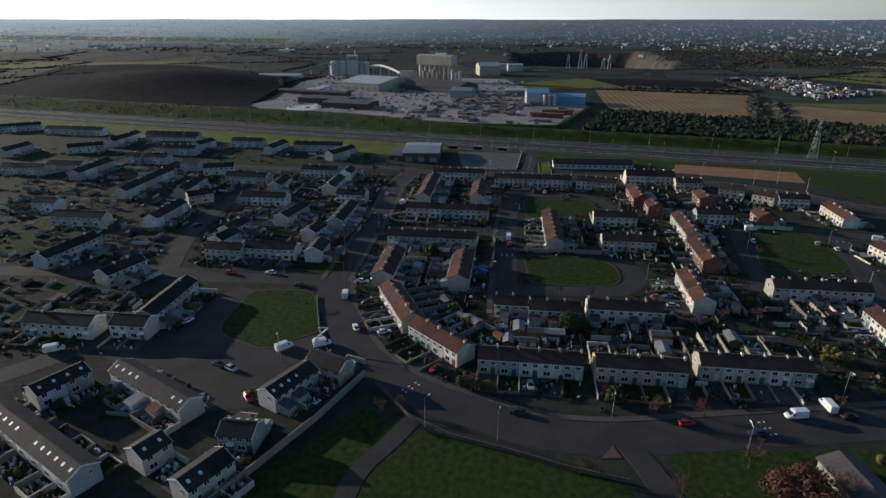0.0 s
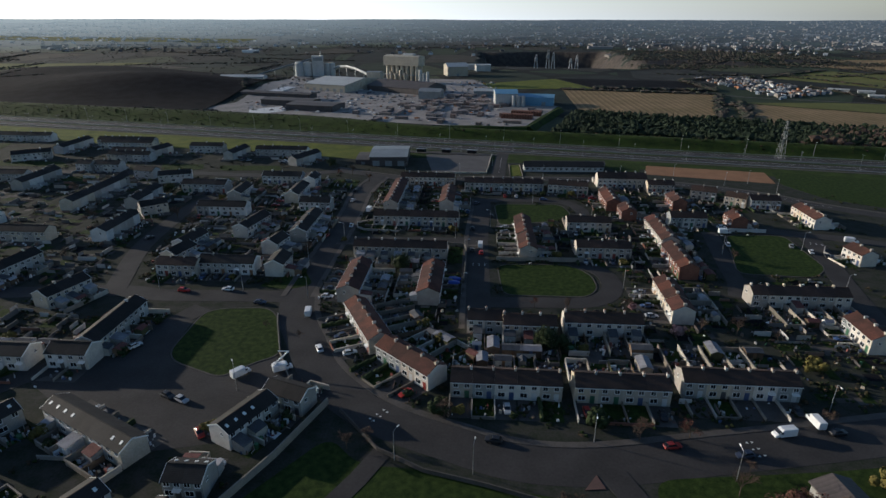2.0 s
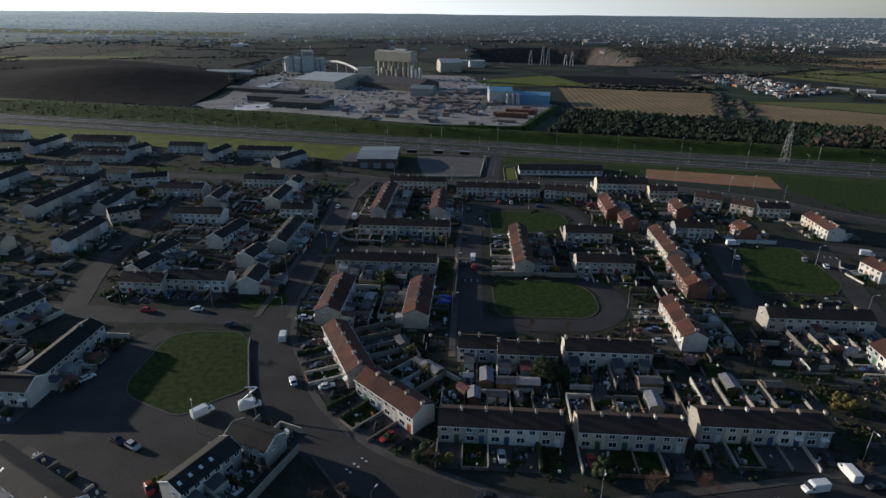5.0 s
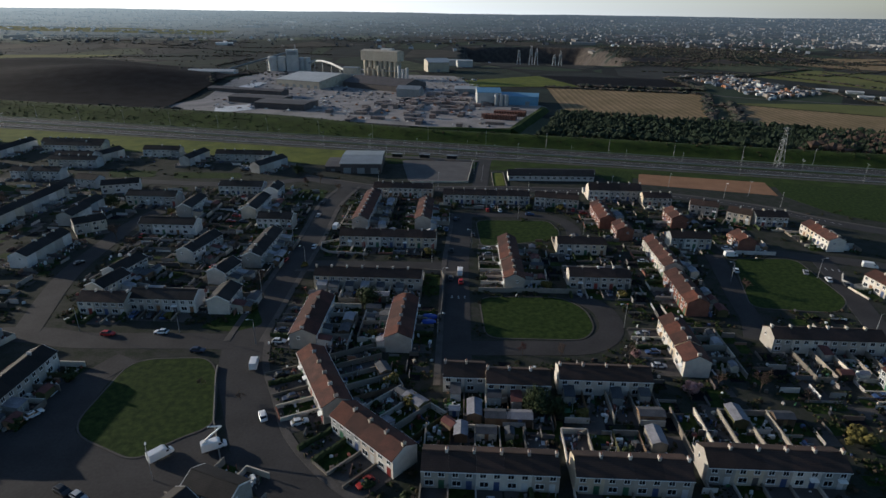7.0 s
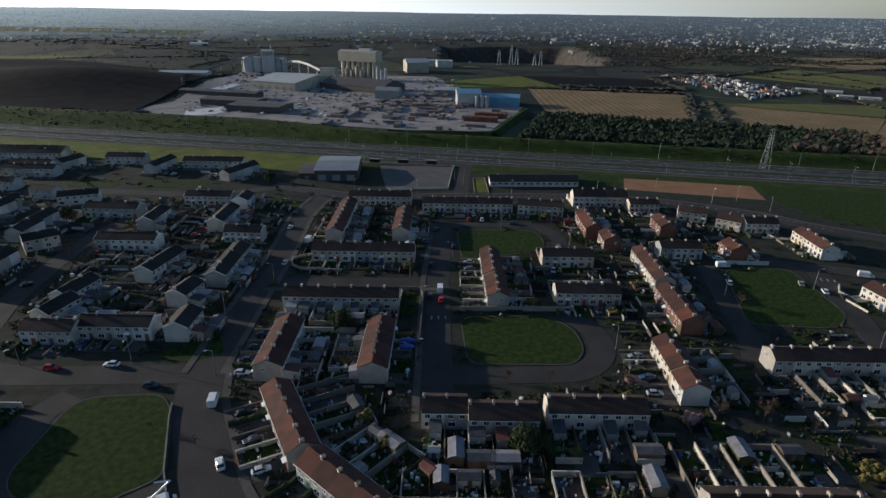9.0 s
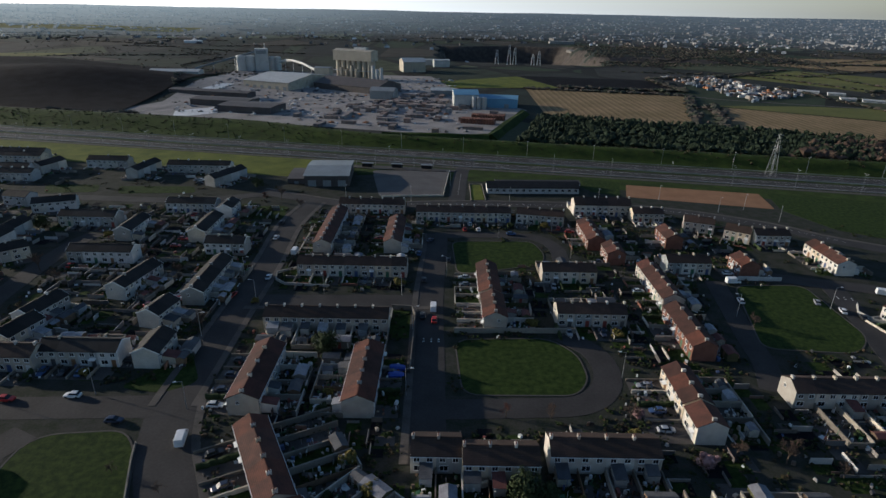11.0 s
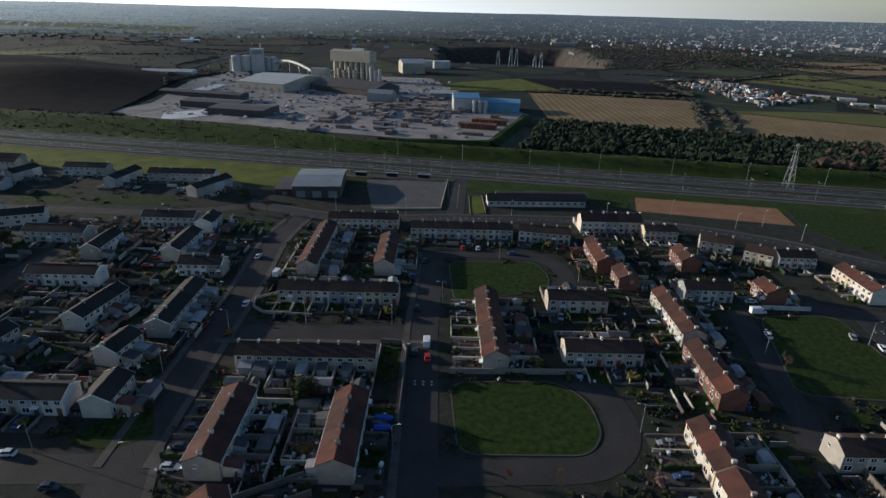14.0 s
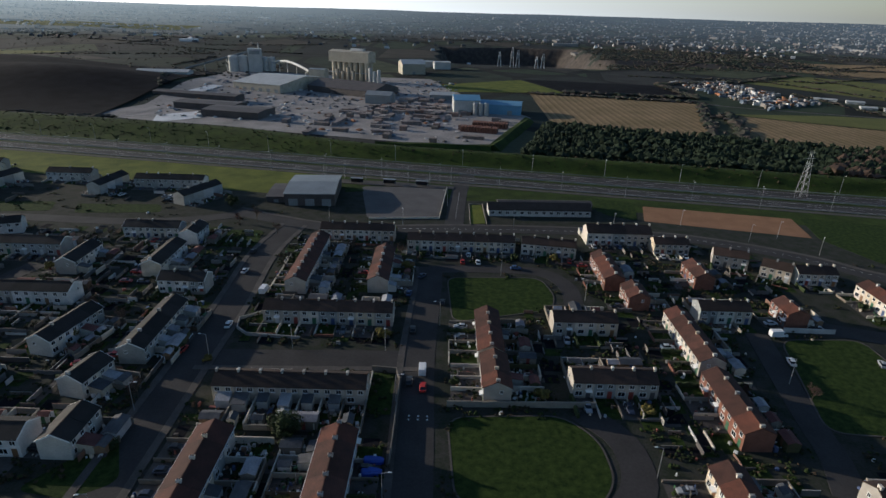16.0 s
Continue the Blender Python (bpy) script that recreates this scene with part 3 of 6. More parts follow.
def cached(key, build, *mats):
    if key not in MESHES:
        s = Shape()
        build(s)
        MESHES[key] = s.mesh(key[0], *mats)
    return MESHES[key]


def wall_shape(w, d, e, r, mix):
    def build(s):
        h = w / 2
        prof = [(-d / 2, 0), (d / 2, 0), (d / 2, e), (0, r), (-d / 2, e)]
        s.solid([(-h, y, z) for y, z in prof], [(h, y, z) for y, z in prof], 0)
        if mix:                                   # a brick plinth course along the front
            s.box(-h + 0.01, -d / 2 - 0.05, 0, h - 0.01, -d / 2 - 0.002, 2.55, 1)
    return build


def roof_shape(w, d, e, r):
    def build(s):
        """One folded slab: eaves, ridge with its capping, eaves, and back along the underside."""
        h, over, th = w / 2, 0.35, 0.17
        k = (r - e) / (d / 2)
        y0, z0 = d / 2 + over, e - over * k
        prof = [(-y0, z0 + 0.03), (0, r + 0.03), (y0, z0 + 0.03), (y0, z0 + th), (0.16, r + th - 0.02), (0.12, r + th + 0.12), (-0.12, r + th + 0.12), (-0.16, r + th - 0.02), (-y0, z0 + th)]
        s.loft([[(x, y, z) for y, z in prof] for x in (-h, h)])
    return build


def gutter_shape(w, d, e, r):
    def build(s):
        k = (r - e) / (d / 2)
        g, z0 = -d / 2 - 0.41, e - 0.35 * k
        s.box(-w / 2, g - 0.07, z0 - 0.07, w / 2, g + 0.05, z0 + 0.06)
    return build


def chimney_shape(r):
    def build(s):
        def ring(a, b, z):
            return [(-a, -b, z), (a, -b, z), (a, b, z), (-a, b, z)]
        s.loft([ring(0.27, 0.48, r - 0.7), ring(0.27, 0.48, r + 0.62), ring(0.33, 0.54, r + 0.66), ring(0.33, 0.54, r + 0.8), ring(0.25, 0.44, r + 0.85)])
    return build


def window_shape(w, h, panes=True):
    def build(s):
        """Centre at the origin, facing -y, 7 cm proud of the wall, one joined frame with a mullion and a sill."""
        f = 0.09
        X, Z = (-w / 2 - f, -w / 2, -0.035, 0.035, w / 2, w / 2 + f), (-h / 2 - f, -h / 2, h / 2, h / 2 + f)
        n = len(s.v)
        def at(i, j, y):
            key = (i, j, y)
            if key not in seen:
                seen[key] = len(s.v); s.v.append((X[i], y - (0.06 if j == 0 and y < -0.05 else 0), Z[j]))
            return seen[key]
        seen = {}
        def quad(a, mat):
            s.f.append(tuple(a)); s.m.append(mat)
        for i in range(5):
            for j in range(3):
                c = ((i, j), (i + 1, j), (i + 1, j + 1), (i, j + 1))
                if j == 1 and i in (1, 3):
                    for (a, b), (p, q) in zip(c, c[1:] + c[:1]):
                        quad((at(a, b, -0.07), at(p, q, -0.07), at(p, q, -0.02), at(a, b, -0.02)), 0)
                    if panes:
                        quad([at(a, b, -0.02) for a, b in c], 1)
                else:
                    quad([at(a, b, -0.07) for a, b in c], 0)
        rim = [(i, 0) for i in range(5)] + [(5, j) for j in range(3)] + [(i, 3) for i in range(5, 0, -1)] + [(0, j) for j in range(3, 0, -1)]
        for (a, b), (p, q) in zip(rim, rim[1:] + rim[:1]):
            quad((at(p, q, -0.07), at(a, b, -0.07), at(a, b, 0.02), at(p, q, 0.02)), 0)
    return build


def pane_shape(w, h, sg):
    def build(s):
        a, b = sorted((sg * 0.04, sg * w / 2))
        s.box(a, -0.03, -h / 2, b, 0.01, h / 2)
    return build


def barge_shape(d, e, r, sg):
    def build(s):
        """Two sloping boards under the verge of a gable."""
        k = (r - e) / (d / 2)
        for a in (-1, 1):
            y0 = a * (d / 2 + 0.35)
            z0 = e - 0.35 * k
            pts = [(y0, z0 - 0.12), (0, r - 0.12), (0, r + 0.2), (y0, z0 + 0.2)]
            s.loft([[(x, y, z) for y, z in (pts if a * sg > 0 else pts[::-1])] for x in (0, sg * 0.09)])
    return build


def door_shape(s):
    """A panelled door in its frame, with a canopy growing out of the head."""
    s.loft([[(-0.6, y, 0), (0.6, y, 0), (0.6, y, 2.25), (-0.6, y, 2.25)] for y in (0.02, -0.05)] + [[(-0.5, y, 0.05), (0.5, y, 0.05), (0.5, y, 2.05), (-0.5, y, 2.05)] for y in (-0.05, -0.02)])


def canopy_shape(s):
    s.solid([(-0.85, -0.9, 2.35), (0.85, -0.9, 2.35), (0.85, 0.02, 2.35), (-0.85, 0.02, 2.35)], [(-0.85, -0.9, 2.45), (0.85, -0.9, 2.45), (0.85, 0.02, 2.75), (-0.85, 0.02, 2.75)])


def extension_shape(w, l):
    def build(s):
        prof = [(0, 0), (l, 0), (l, 2.3), (0, 2.9)]
        s.loft([[(x, y, z) for y, z in prof] for x in (-w / 2, w / 2)])
    return build


def lean_roof_shape(w, l):
    def build(s):
        prof = [(0, 2.93), (l + 0.2, 2.27), (l + 0.2, 2.4), (0, 3.06)]
        s.loft([[(x, y, z) for y, z in prof] for x in (-w / 2 - 0.1, w / 2 + 0.1)])
    return build


STYLES = {"brick": ("brick", "tile_brown", "brick", "pebbledash", 0), "red": ("pebbledash", "tile_brown", "render_white", "pebbledash", 0), "dark": ("pebbledash", "tile_dark", "pebbledash", "pebbledash", 0),
          "slate": ("render_white", "slate", "render_white", "render_white", 0), "mixed": ("render_white", "tile_dark", "pebbledash", "brick", 1)}
TEXT = {"brick": "red brick two-storey house, brown tiled roof", "red": "rendered two-storey house, red-brown tiled roof", "dark": "pebbledashed two-storey house, dark tiled roof",
        "slate": "white rendered two-storey house, dark slate roof", "mixed": "white two-storey house, dark roof"}


def house(x, y, turn, w, style, first, last, close, e=EAVES, r=RIDGE, d=DEPTH, seed=0):
    q = random.Random(seed)
    wall, roof, _, stack, mix = STYLES[style]
    hs = thing("house", TEXT[style] + (", ending a terrace" if first or last else ", within a terrace"), "house", "terraced houses", at=(x, y, 0), turn=turn)
    w = round(w, 1)
    part("wall", cached(("wall", w, d, e, r, style), wall_shape(w, d, e, r, 0), wall), None, hs)
    part("roof", cached(("roof", w, d, e, r, style), roof_shape(w, d, e, r), roof), None, hs)
    if not (style == "slate" and (y < 135 or q.random() < 0.6)):
        c = part("chimney", cached(("chimney", r, stack), chimney_shape(r), stack), None, hs)
        c.location = (w / 2 - 0.45, 0, 0)
        if close == 2:
            for k in (-0.28, 0.28):
                pot = part("chimney_pot", cached(("chimney_pot",), lambda s: s.tube((0, 0, 0), (0, 0, 0.42), 0.14, 0.1, 7), "brick"), None, c)
                pot.location = (0, k * 0.8, r + 0.84)
    if style == "slate" and close:
        for sg in ((-1,) if first else ()) + ((1,) if last else ()):
            part("bargeboard", cached(("bargeboard", d, e, r, sg), barge_shape(d, e, r, sg), "frame_white"), None, hs).location = (sg * (w / 2 + 0.004), 0, 0)
    if style == "slate" and y < 125 and q.random() < 0.7:
        for k in (-1, 1):
            sk = part("skylight", cached(("skylight",), lambda s: s.box(-0.35, -0.45, 0, 0.35, 0.45, 0.09, taper=0.04), "frame_white"), None, hs)
            sk.matrix_basis = pose(k * w / 4, d / 4, (e + r) / 2 + 0.19, -math.degrees(math.atan2(r - e, d / 2)))
    tall = e > 4
    spots = []                                     # x, z, width, height, side
    for sg in (-1, 1):
        if tall and (close or sg < 0):
            spots += [(-w / 4, 3.7, 1.15, 1.05, sg), (w / 4, 3.7, 1.15, 1.05, sg)]
        if close or sg < 0:
            spots.append((w / 5 * sg, 1.5, 1.7, 1.25, sg))
    for wx, wz, ww, wh, sg in spots:
        near = close == 2 and sg < 0
        f = part("window", cached(("window", ww, wh, near), window_shape(ww, wh, not near), *(("frame_white",) if near else ("frame_white", "glass"))), None, hs)
        for k in (-1, 1) if near else ():
            part("pane", cached(("pane", ww, wh, k), pane_shape(ww, wh, k), "glass"), None, f)
        f.matrix_basis = pose(wx, sg * d / 2, wz, 0, 0, 0 if sg < 0 else 180)
    if close:
        dr = part("door", cached(("door",), door_shape, "door_paint"), None, hs)
        dr.matrix_basis = pose(w / 4, -d / 2, 0)
        if q.random() < 0.4:
            part("canopy", cached(("canopy",), canopy_shape, "frame_white"), None, hs).location = (w / 4, -d / 2, 0)
        if tall and q.random() < 0.4:
            ww, ll = q.choice((2.6, 3.4)), q.choice((2.6, 3.8))
            ex = part("extension", cached(("extension", ww, ll), extension_shape(ww, ll), "render_white"), None, hs)
            ex.location = (q.choice((-0.6, 0.6)), d / 2 + 0.005, 0)
            part("extension_roof", cached(("extension_roof", ww, ll), lean_roof_shape(ww, ll), "felt"), None, ex)
    if close == 2:
        for t in (0, 180):
            part("gutter", cached(("gutter", w, d, e, r), gutter_shape(w, d, e, r), "frame_white"), None, hs).matrix_basis = pose(0, 0, 0, 0, 0, t)
    if (first or last) and tall and q.random() < 0.5:
        f = part("window", cached(("window", 0.7, 0.8, False), window_shape(0.7, 0.8), "frame_white", "glass"), None, hs)
        f.matrix_basis = pose((-1 if first else 1) * w / 2, q.choice((-1.2, 1.0)), 3.7, 0, 0, -90 if first else 90)
    return hs


PLOTS = []                                          # x, y, turn, width, front and back garden of every house


def terrace(x, y, length, turn, units, style, close=1, front=7.0, back=9.0, **size):
    """A row of houses along a ridge with its middle at x, y; they face their own -y."""
    w = length / units
    m = pose(x, y, 0, 0, 0, turn)
    for i in range(units):
        p = m @ Vector((-length / 2 + w * (i + 0.5), 0, 0))
        house(p.x, p.y, turn, w, style, i == 0, i == units - 1, close, seed=int(abs(x * 13 + y * 7) * 10) + i, **size)
        PLOTS.append((p.x, p.y, turn, w, front, back, close, i == units - 1))


# the rows of houses, street by street
terrace(-28.5, 229.8, 37.6, 180, 7, "dark", close=1, front=6, back=10)
terrace(-26.4, 267.9, 39.6, 0, 7, "dark", close=1, front=7, back=9)
terrace(-41.2, 305.8, 43.4, -90, 8, "red", close=1, front=6, back=8)
terrace(-13.7, 301.1, 29.2, -90, 5, "red", close=1, front=6, back=8)
terrace(-27.4, 337.0, 31.0, 0, 6, "dark", close=1, front=5, back=5)
terrace(15.6, 327.7, 43.4, 0, 8, "dark", close=1, front=7, back=6)
terrace(50.8, 325.4, 21.5, -9, 4, "dark", close=1, front=7, back=6)
terrace(82.2, 339.8, 27.2, 0, 5, "dark", close=1, front=6, back=7, e=5.6, r=8.0, d=8.4)
terrace(101.5, 331.0, 14.4, 0, 3, "dark", close=1, front=6, back=7, e=4.6, r=6.2)
terrace(22.1, 256.1, 23.0, -90, 4, "red", close=1, front=8, back=9)
terrace(22.5, 235.8, 15.6, -90, 3, "red", close=1, front=8, back=9)
terrace(68.9, 304.3, 22.7, -90, 4, "brick", close=1, front=6, back=7)
terrace(73.2, 283.9, 10.4, -90, 2, "brick", close=1, front=6, back=7)
terrace(51.8, 265.4, 19.5, 0, 3, "dark", close=1, front=7, back=9)
terrace(52.7, 235.0, 21.7, 0, 4, "dark", close=1, front=8, back=9)
terrace(81.7, 256.4, 28.6, -90, 5, "red", close=1, front=6, back=7)
terrace(80.1, 225.6, 24.0, -90, 4, "brick", close=1, front=6, back=7)
terrace(121.1, 319.0, 12.8, -20, 2, "dark", close=1, front=6, back=7)
terrace(101.8, 302.5, 13.4, -90, 2, "brick", close=1, front=6, back=7)
terrace(98.5, 275.1, 16.5, 0, 3, "dark", close=1, front=6, back=7)
terrace(134.0, 308.4, 10.4, -34, 2, "dark", close=1, front=6, back=7)
terrace(145.7, 305.2, 14.8, 0, 3, "dark", close=1, front=6, back=7)
terrace(120.4, 274.9, 10.2, -90, 2, "brick", close=1, front=6, back=7)
terrace(157.9, 283.4, 21.6, -90, 4, "red", close=1, front=6, back=7)
terrace(152.7, 235.8, 9.9, -80, 2, "red", close=1, front=6, back=7)
terrace(-40.7, 199.5, 24.9, -90, 4, "red", close=2, front=8, back=9, d=7.6)
terrace(-13.5, 199.5, 25.3, 90, 5, "red", close=2, front=6, back=9, d=7.6)
terrace(5.4, 173.1, 10.8, 180, 2, "dark", close=2, front=5, back=11)
terrace(18.9, 170.9, 16.2, 180, 3, "dark", close=2, front=5, back=11)
terrace(41.2, 173.7, 23.6, 180, 4, "dark", close=2, front=5, back=11)
terrace(67.8, 195.9, 15.5, -90, 3, "red", close=1, front=9, back=10)
terrace(67.6, 183.5, 7.7, -90, 1, "red", close=1, front=9, back=10)
terrace(-74.5, 255.2, 28.5, -90, 5, "slate", close=1, front=6, back=7)
terrace(-78.7, 285.7, 15.8, 0, 3, "slate", close=1, front=6, back=7)
terrace(-121.8, 275.6, 24.4, 0, 4, "slate", close=1, front=6, back=7)
terrace(-99.1, 253.7, 20.3, -100, 4, "slate", close=1, front=6, back=7)
terrace(-80.7, 231.5, 10.9, -101, 2, "slate", close=1, front=6, back=7)
terrace(-116.9, 231.5, 14.4, -101, 3, "slate", close=1, front=6, back=7)
terrace(-148.1, 313.3, 25.1, 0, 4, "slate", close=1, front=6, back=7)
terrace(-124.6, 303.0, 17.9, -90, 3, "slate", close=1, front=6, back=7)
terrace(-111.2, 333.2, 23.1, 0, 4, "slate", close=1, front=6, back=7)
terrace(-94.4, 305.1, 22.1, -90, 4, "slate", close=1, front=6, back=7)
terrace(-93.6, 329.9, 12.3, -90, 2, "slate", close=1, front=6, back=7)
terrace(-134.8, 401.9, 36.2, 0, 6, "slate", close=0, front=5, back=6)
terrace(-113.6, 383.8, 24.8, -114, 4, "slate", close=0, front=5, back=6)
terrace(-191.1, 409.1, 23.9, 0, 4, "slate", close=0, front=5, back=6)
terrace(-164.7, 396.0, 22.7, -98, 4, "slate", close=0, front=5, back=6)
terrace(-236.7, 389.8, 24.5, 0, 4, "slate", close=0, front=5, back=6)
terrace(-220.6, 398.6, 16.7, -105, 3, "slate", close=0, front=5, back=6)
terrace(-259.9, 425.1, 43.0, 0, 8, "slate", close=0, front=5, back=6)
terrace(-196.4, 338.8, 13.1, -10, 2, "slate", close=0, front=5, back=6)
terrace(-175.1, 331.5, 18.0, 22, 3, "slate", close=0, front=5, back=6)
terrace(-202.9, 323.1, 7.0, 43, 1, "slate", close=0, front=5, back=6)
terrace(-172.3, 295.2, 20.8, -90, 4, "slate", close=0, front=5, back=6)
terrace(-157.3, 275.0, 12.3, 41, 2, "slate", close=0, front=5, back=6)
terrace(-108.6, 206.3, 15.3, 0, 3, "dark", close=1, front=6, back=7)
terrace(-90.9, 209.4, 21.6, 0, 4, "slate", close=1, front=6, back=7)
terrace(-72.6, 211.3, 11.7, -90, 2, "slate", close=1, front=6, back=7)
terrace(-115.3, 218.5, 12.4, -103, 2, "slate", close=1, front=6, back=7)
terrace(-30.4, 168.4, 25.8, -62, 5, "red", close=2, front=9, back=15)
terrace(-14.8, 148.9, 21.2, -41, 4, "red", close=2, front=9, back=15)
terrace(109.9, 196.9, 31.8, 180, 6, "dark", close=1, front=5, back=14)
terrace(70.0, 144.9, 28.8, 0, 5, "dark", close=2, front=8, back=16)
terrace(39.7, 140.9, 23.6, 0, 4, "dark", close=2, front=8, back=11)
terrace(10.8, 140.9, 28.1, 0, 5, "dark", close=2, front=8, back=11)
terrace(118.8, 172.8, 14.3, -90, 3, "red", close=1, front=6, back=10)
terrace(-172.1, 199.3, 26.1, -100, 5, "slate", close=1, front=6, back=7)
terrace(-138.3, 183.3, 16.4, -108, 3, "slate", close=1, front=6, back=7)
terrace(-107.2, 161.8, 26.2, -90, 5, "slate", close=1, front=6, back=7)
terrace(-108.5, 146.0, 11.8, 0, 2, "slate", close=1, front=6, back=7)
terrace(-130.5, 144.2, 22.8, 0, 4, "slate", close=1, front=6, back=7)
terrace(-100.9, 96.7, 46.4, 154, 8, "slate", close=1, front=4, back=5, e=4.5, r=6.0, d=6.3)
terrace(-83.6, 116.7, 30.3, 154, 5, "slate", close=1, front=4, back=5, e=4.5, r=6.0, d=6.3)
terrace(-108.9, 115.5, 13.2, -116, 2, "slate", close=1, front=4, back=5, e=4.5, r=6.0, d=6.3)
terrace(-71.6, 95.5, 6.9, -116, 1, "slate", close=1, front=4, back=5, e=4.5, r=6.0, d=6.3)
terrace(-56.5, 90.2, 11.0, -116, 2, "slate", close=1, front=4, back=5, e=4.5, r=6.0, d=6.3)
terrace(-54.5, 103.5, 8.5, 0, 2, "slate", close=1, front=4, back=5, e=4.5, r=6.0, d=6.3)
terrace(-50.5, 122.5, 14.9, -116, 3, "slate", close=1, front=4, back=5, e=4.5, r=6.0, d=6.3)
terrace(-42.9, 131.9, 11.5, -19, 2, "slate", close=1, front=4, back=5, e=4.5, r=6.0, d=6.3)
terrace(-351.8, 436.8, 51.5, 0, 9, "slate", close=0, front=5, back=6)
terrace(-409.3, 445.9, 29.7, 34, 5, "slate", close=0, front=5, back=6)
terrace(-291.7, 410.7, 33.8, -90, 6, "slate", close=0, front=5, back=6)
terrace(-253.7, 415.9, 38.9, 0, 7, "slate", close=0, front=5, back=6)
terrace(-230.1, 379.1, 29.6, 0, 5, "slate", close=0, front=5, back=6)
terrace(-298.5, 377.6, 22.7, 33, 4, "slate", close=0, front=5, back=6)
terrace(-243.0, 352.2, 9.8, 0, 2, "slate", close=0, front=5, back=6)
terrace(-228.0, 352.4, 16.1, 0, 3, "slate", close=0, front=5, back=6)
terrace(-343.1, 365.4, 23.7, -90, 4, "slate", close=0, front=5, back=6)
terrace(-252.5, 321.7, 32.0, -90, 6, "slate", close=0, front=5, back=6)
terrace(-201.6, 297.0, 45.3, -90, 8, "slate", close=0, front=5, back=6)
terrace(-194.4, 235.9, 26.3, 0, 5, "slate", close=0, front=5, back=6)
terrace(-159.3, 247.6, 25.5, -90, 5, "slate", close=0, front=5, back=6)
terrace(-170.9, 285.9, 14.1, -90, 3, "slate", close=0, front=5, back=6)
terrace(-293.3, 316.8, 28.5, 0, 5, "slate", close=0, front=5, back=6)
terrace(-272.5, 326.0, 23.2, 0, 4, "slate", close=0, front=5, back=6)
terrace(-225.6, 253.3, 13.2, 0, 2, "slate", close=0, front=5, back=6)


# ---- gardens ----
def coping_wall(length, h, t=0.11):
    def build(s):
        prof = [(-t, 0), (t, 0), (t, h - 0.1), (t + 0.05, h - 0.1), (t + 0.05, h), (-t - 0.05, h), (-t - 0.05, h - 0.1), (-t, h - 0.1)]
        s.loft([[(x, y, z) for y, z in prof] for x in (0, length)])
    return build


def fence_shape(length, h):
    def build(s):
        s.box(0, -0.04, 0, length, 0.04, h)
    return build


def hedge_shape(length, h, seed):
    def build(s):
        q = random.Random(seed)
        k = max(3, int(length / 0.7))
        rings = []
        for i in range(k + 1):
            x = length * i / k
            a, b, c = 0.45 + q.uniform(-0.15, 0.15), h + q.uniform(-0.25, 0.2), 0.4 + q.uniform(-0.15, 0.15)
            o = q.uniform(-0.12, 0.12)
            rings.append([(x, -a + o, 0), (x, -a * 1.1 + o, h * 0.5), (x, -a * 0.6 + o, b), (x, c * 0.6 + o, b * 0.97), (x, c * 1.1 + o, h * 0.55), (x, c + o, 0)])
        s.loft(rings)
    return build


def shed_shape(w, d, h):
    def build(s):
        prof = [(-d / 2, 0), (d / 2, 0), (d / 2, h), (0, h + 0.5), (-d / 2, h)]
        s.loft([[(x, y, z) for y, z in prof] for x in (-w / 2, w / 2)])
    return build


def shed_roof_shape(w, d, h):
    def build(s):
        prof = [(-d / 2 - 0.15, h - 0.1), (0, h + 0.52), (d / 2 + 0.15, h - 0.1), (d / 2 + 0.15, h), (0, h + 0.62), (-d / 2 - 0.15, h)]
        s.loft([[(x, y, z) for y, z in prof] for x in (-w / 2 - 0.12, w / 2 + 0.12)])
    return build


def shed(x, y, turn, q):
    w, d, h = q.choice(((2.6, 2.0, 2.0), (3.4, 2.4, 2.1), (4.6, 3.0, 2.3), (6.0, 3.4, 2.5)))
    body = q.choice(("timber", "timber", "concrete", "render_white"))
    sh = thing("shed", ("wooden" if body == "timber" else "rendered block") + " garden shed with a shallow felted roof", "shed", "garden sheds", at=(x, y, 0), turn=turn)
    part("wall", cached(("wall", w, d, h, body), shed_shape(w, d, h), body), None, sh)
    part("roof", cached(("roof", w, d, h, "shed"), shed_roof_shape(w, d, h), "felt"), None, sh)
    part("door", cached(("door", h), lambda s: s.box(-0.45, -0.05, 0, 0.45, 0.02, h - 0.2), "door_paint"), None, sh).location = (0, -d / 2, 0)


# ---- cars ----
def outline(hw, z0, z1, round_=0.16):
    r = round_
    return [(-hw + r, z0), (hw - r, z0), (hw, z0 + r), (hw, z1 - r), (hw - r, z1), (-hw + r, z1), (-hw, z1 - r), (-hw, z0 + r)]


def car_body(s):
    st = [(-2.1, 0.62, 0.38, 0.72), (-2.0, 0.8, 0.26, 0.86), (-1.2, 0.87, 0.22, 0.93), (0.2, 0.88, 0.22, 0.92), (1.1, 0.86, 0.22, 0.86), (1.9, 0.78, 0.25, 0.72), (2.08, 0.6, 0.36, 0.6)]
    s.loft([[(x, y, z) for y, z in outline(hw, a, b, 0.1)] for x, hw, a, b in st])


def car_cabin(s):
    low = [(-1.75, -0.76, 0.86), (0.95, -0.76, 0.86), (0.95, 0.76, 0.86), (-1.75, 0.76, 0.86)]
    high = [(-1.25, -0.6, 1.38), (0.2, -0.6, 1.4), (0.2, 0.6, 1.4), (-1.25, 0.6, 1.38)]
    s.solid(low, high)


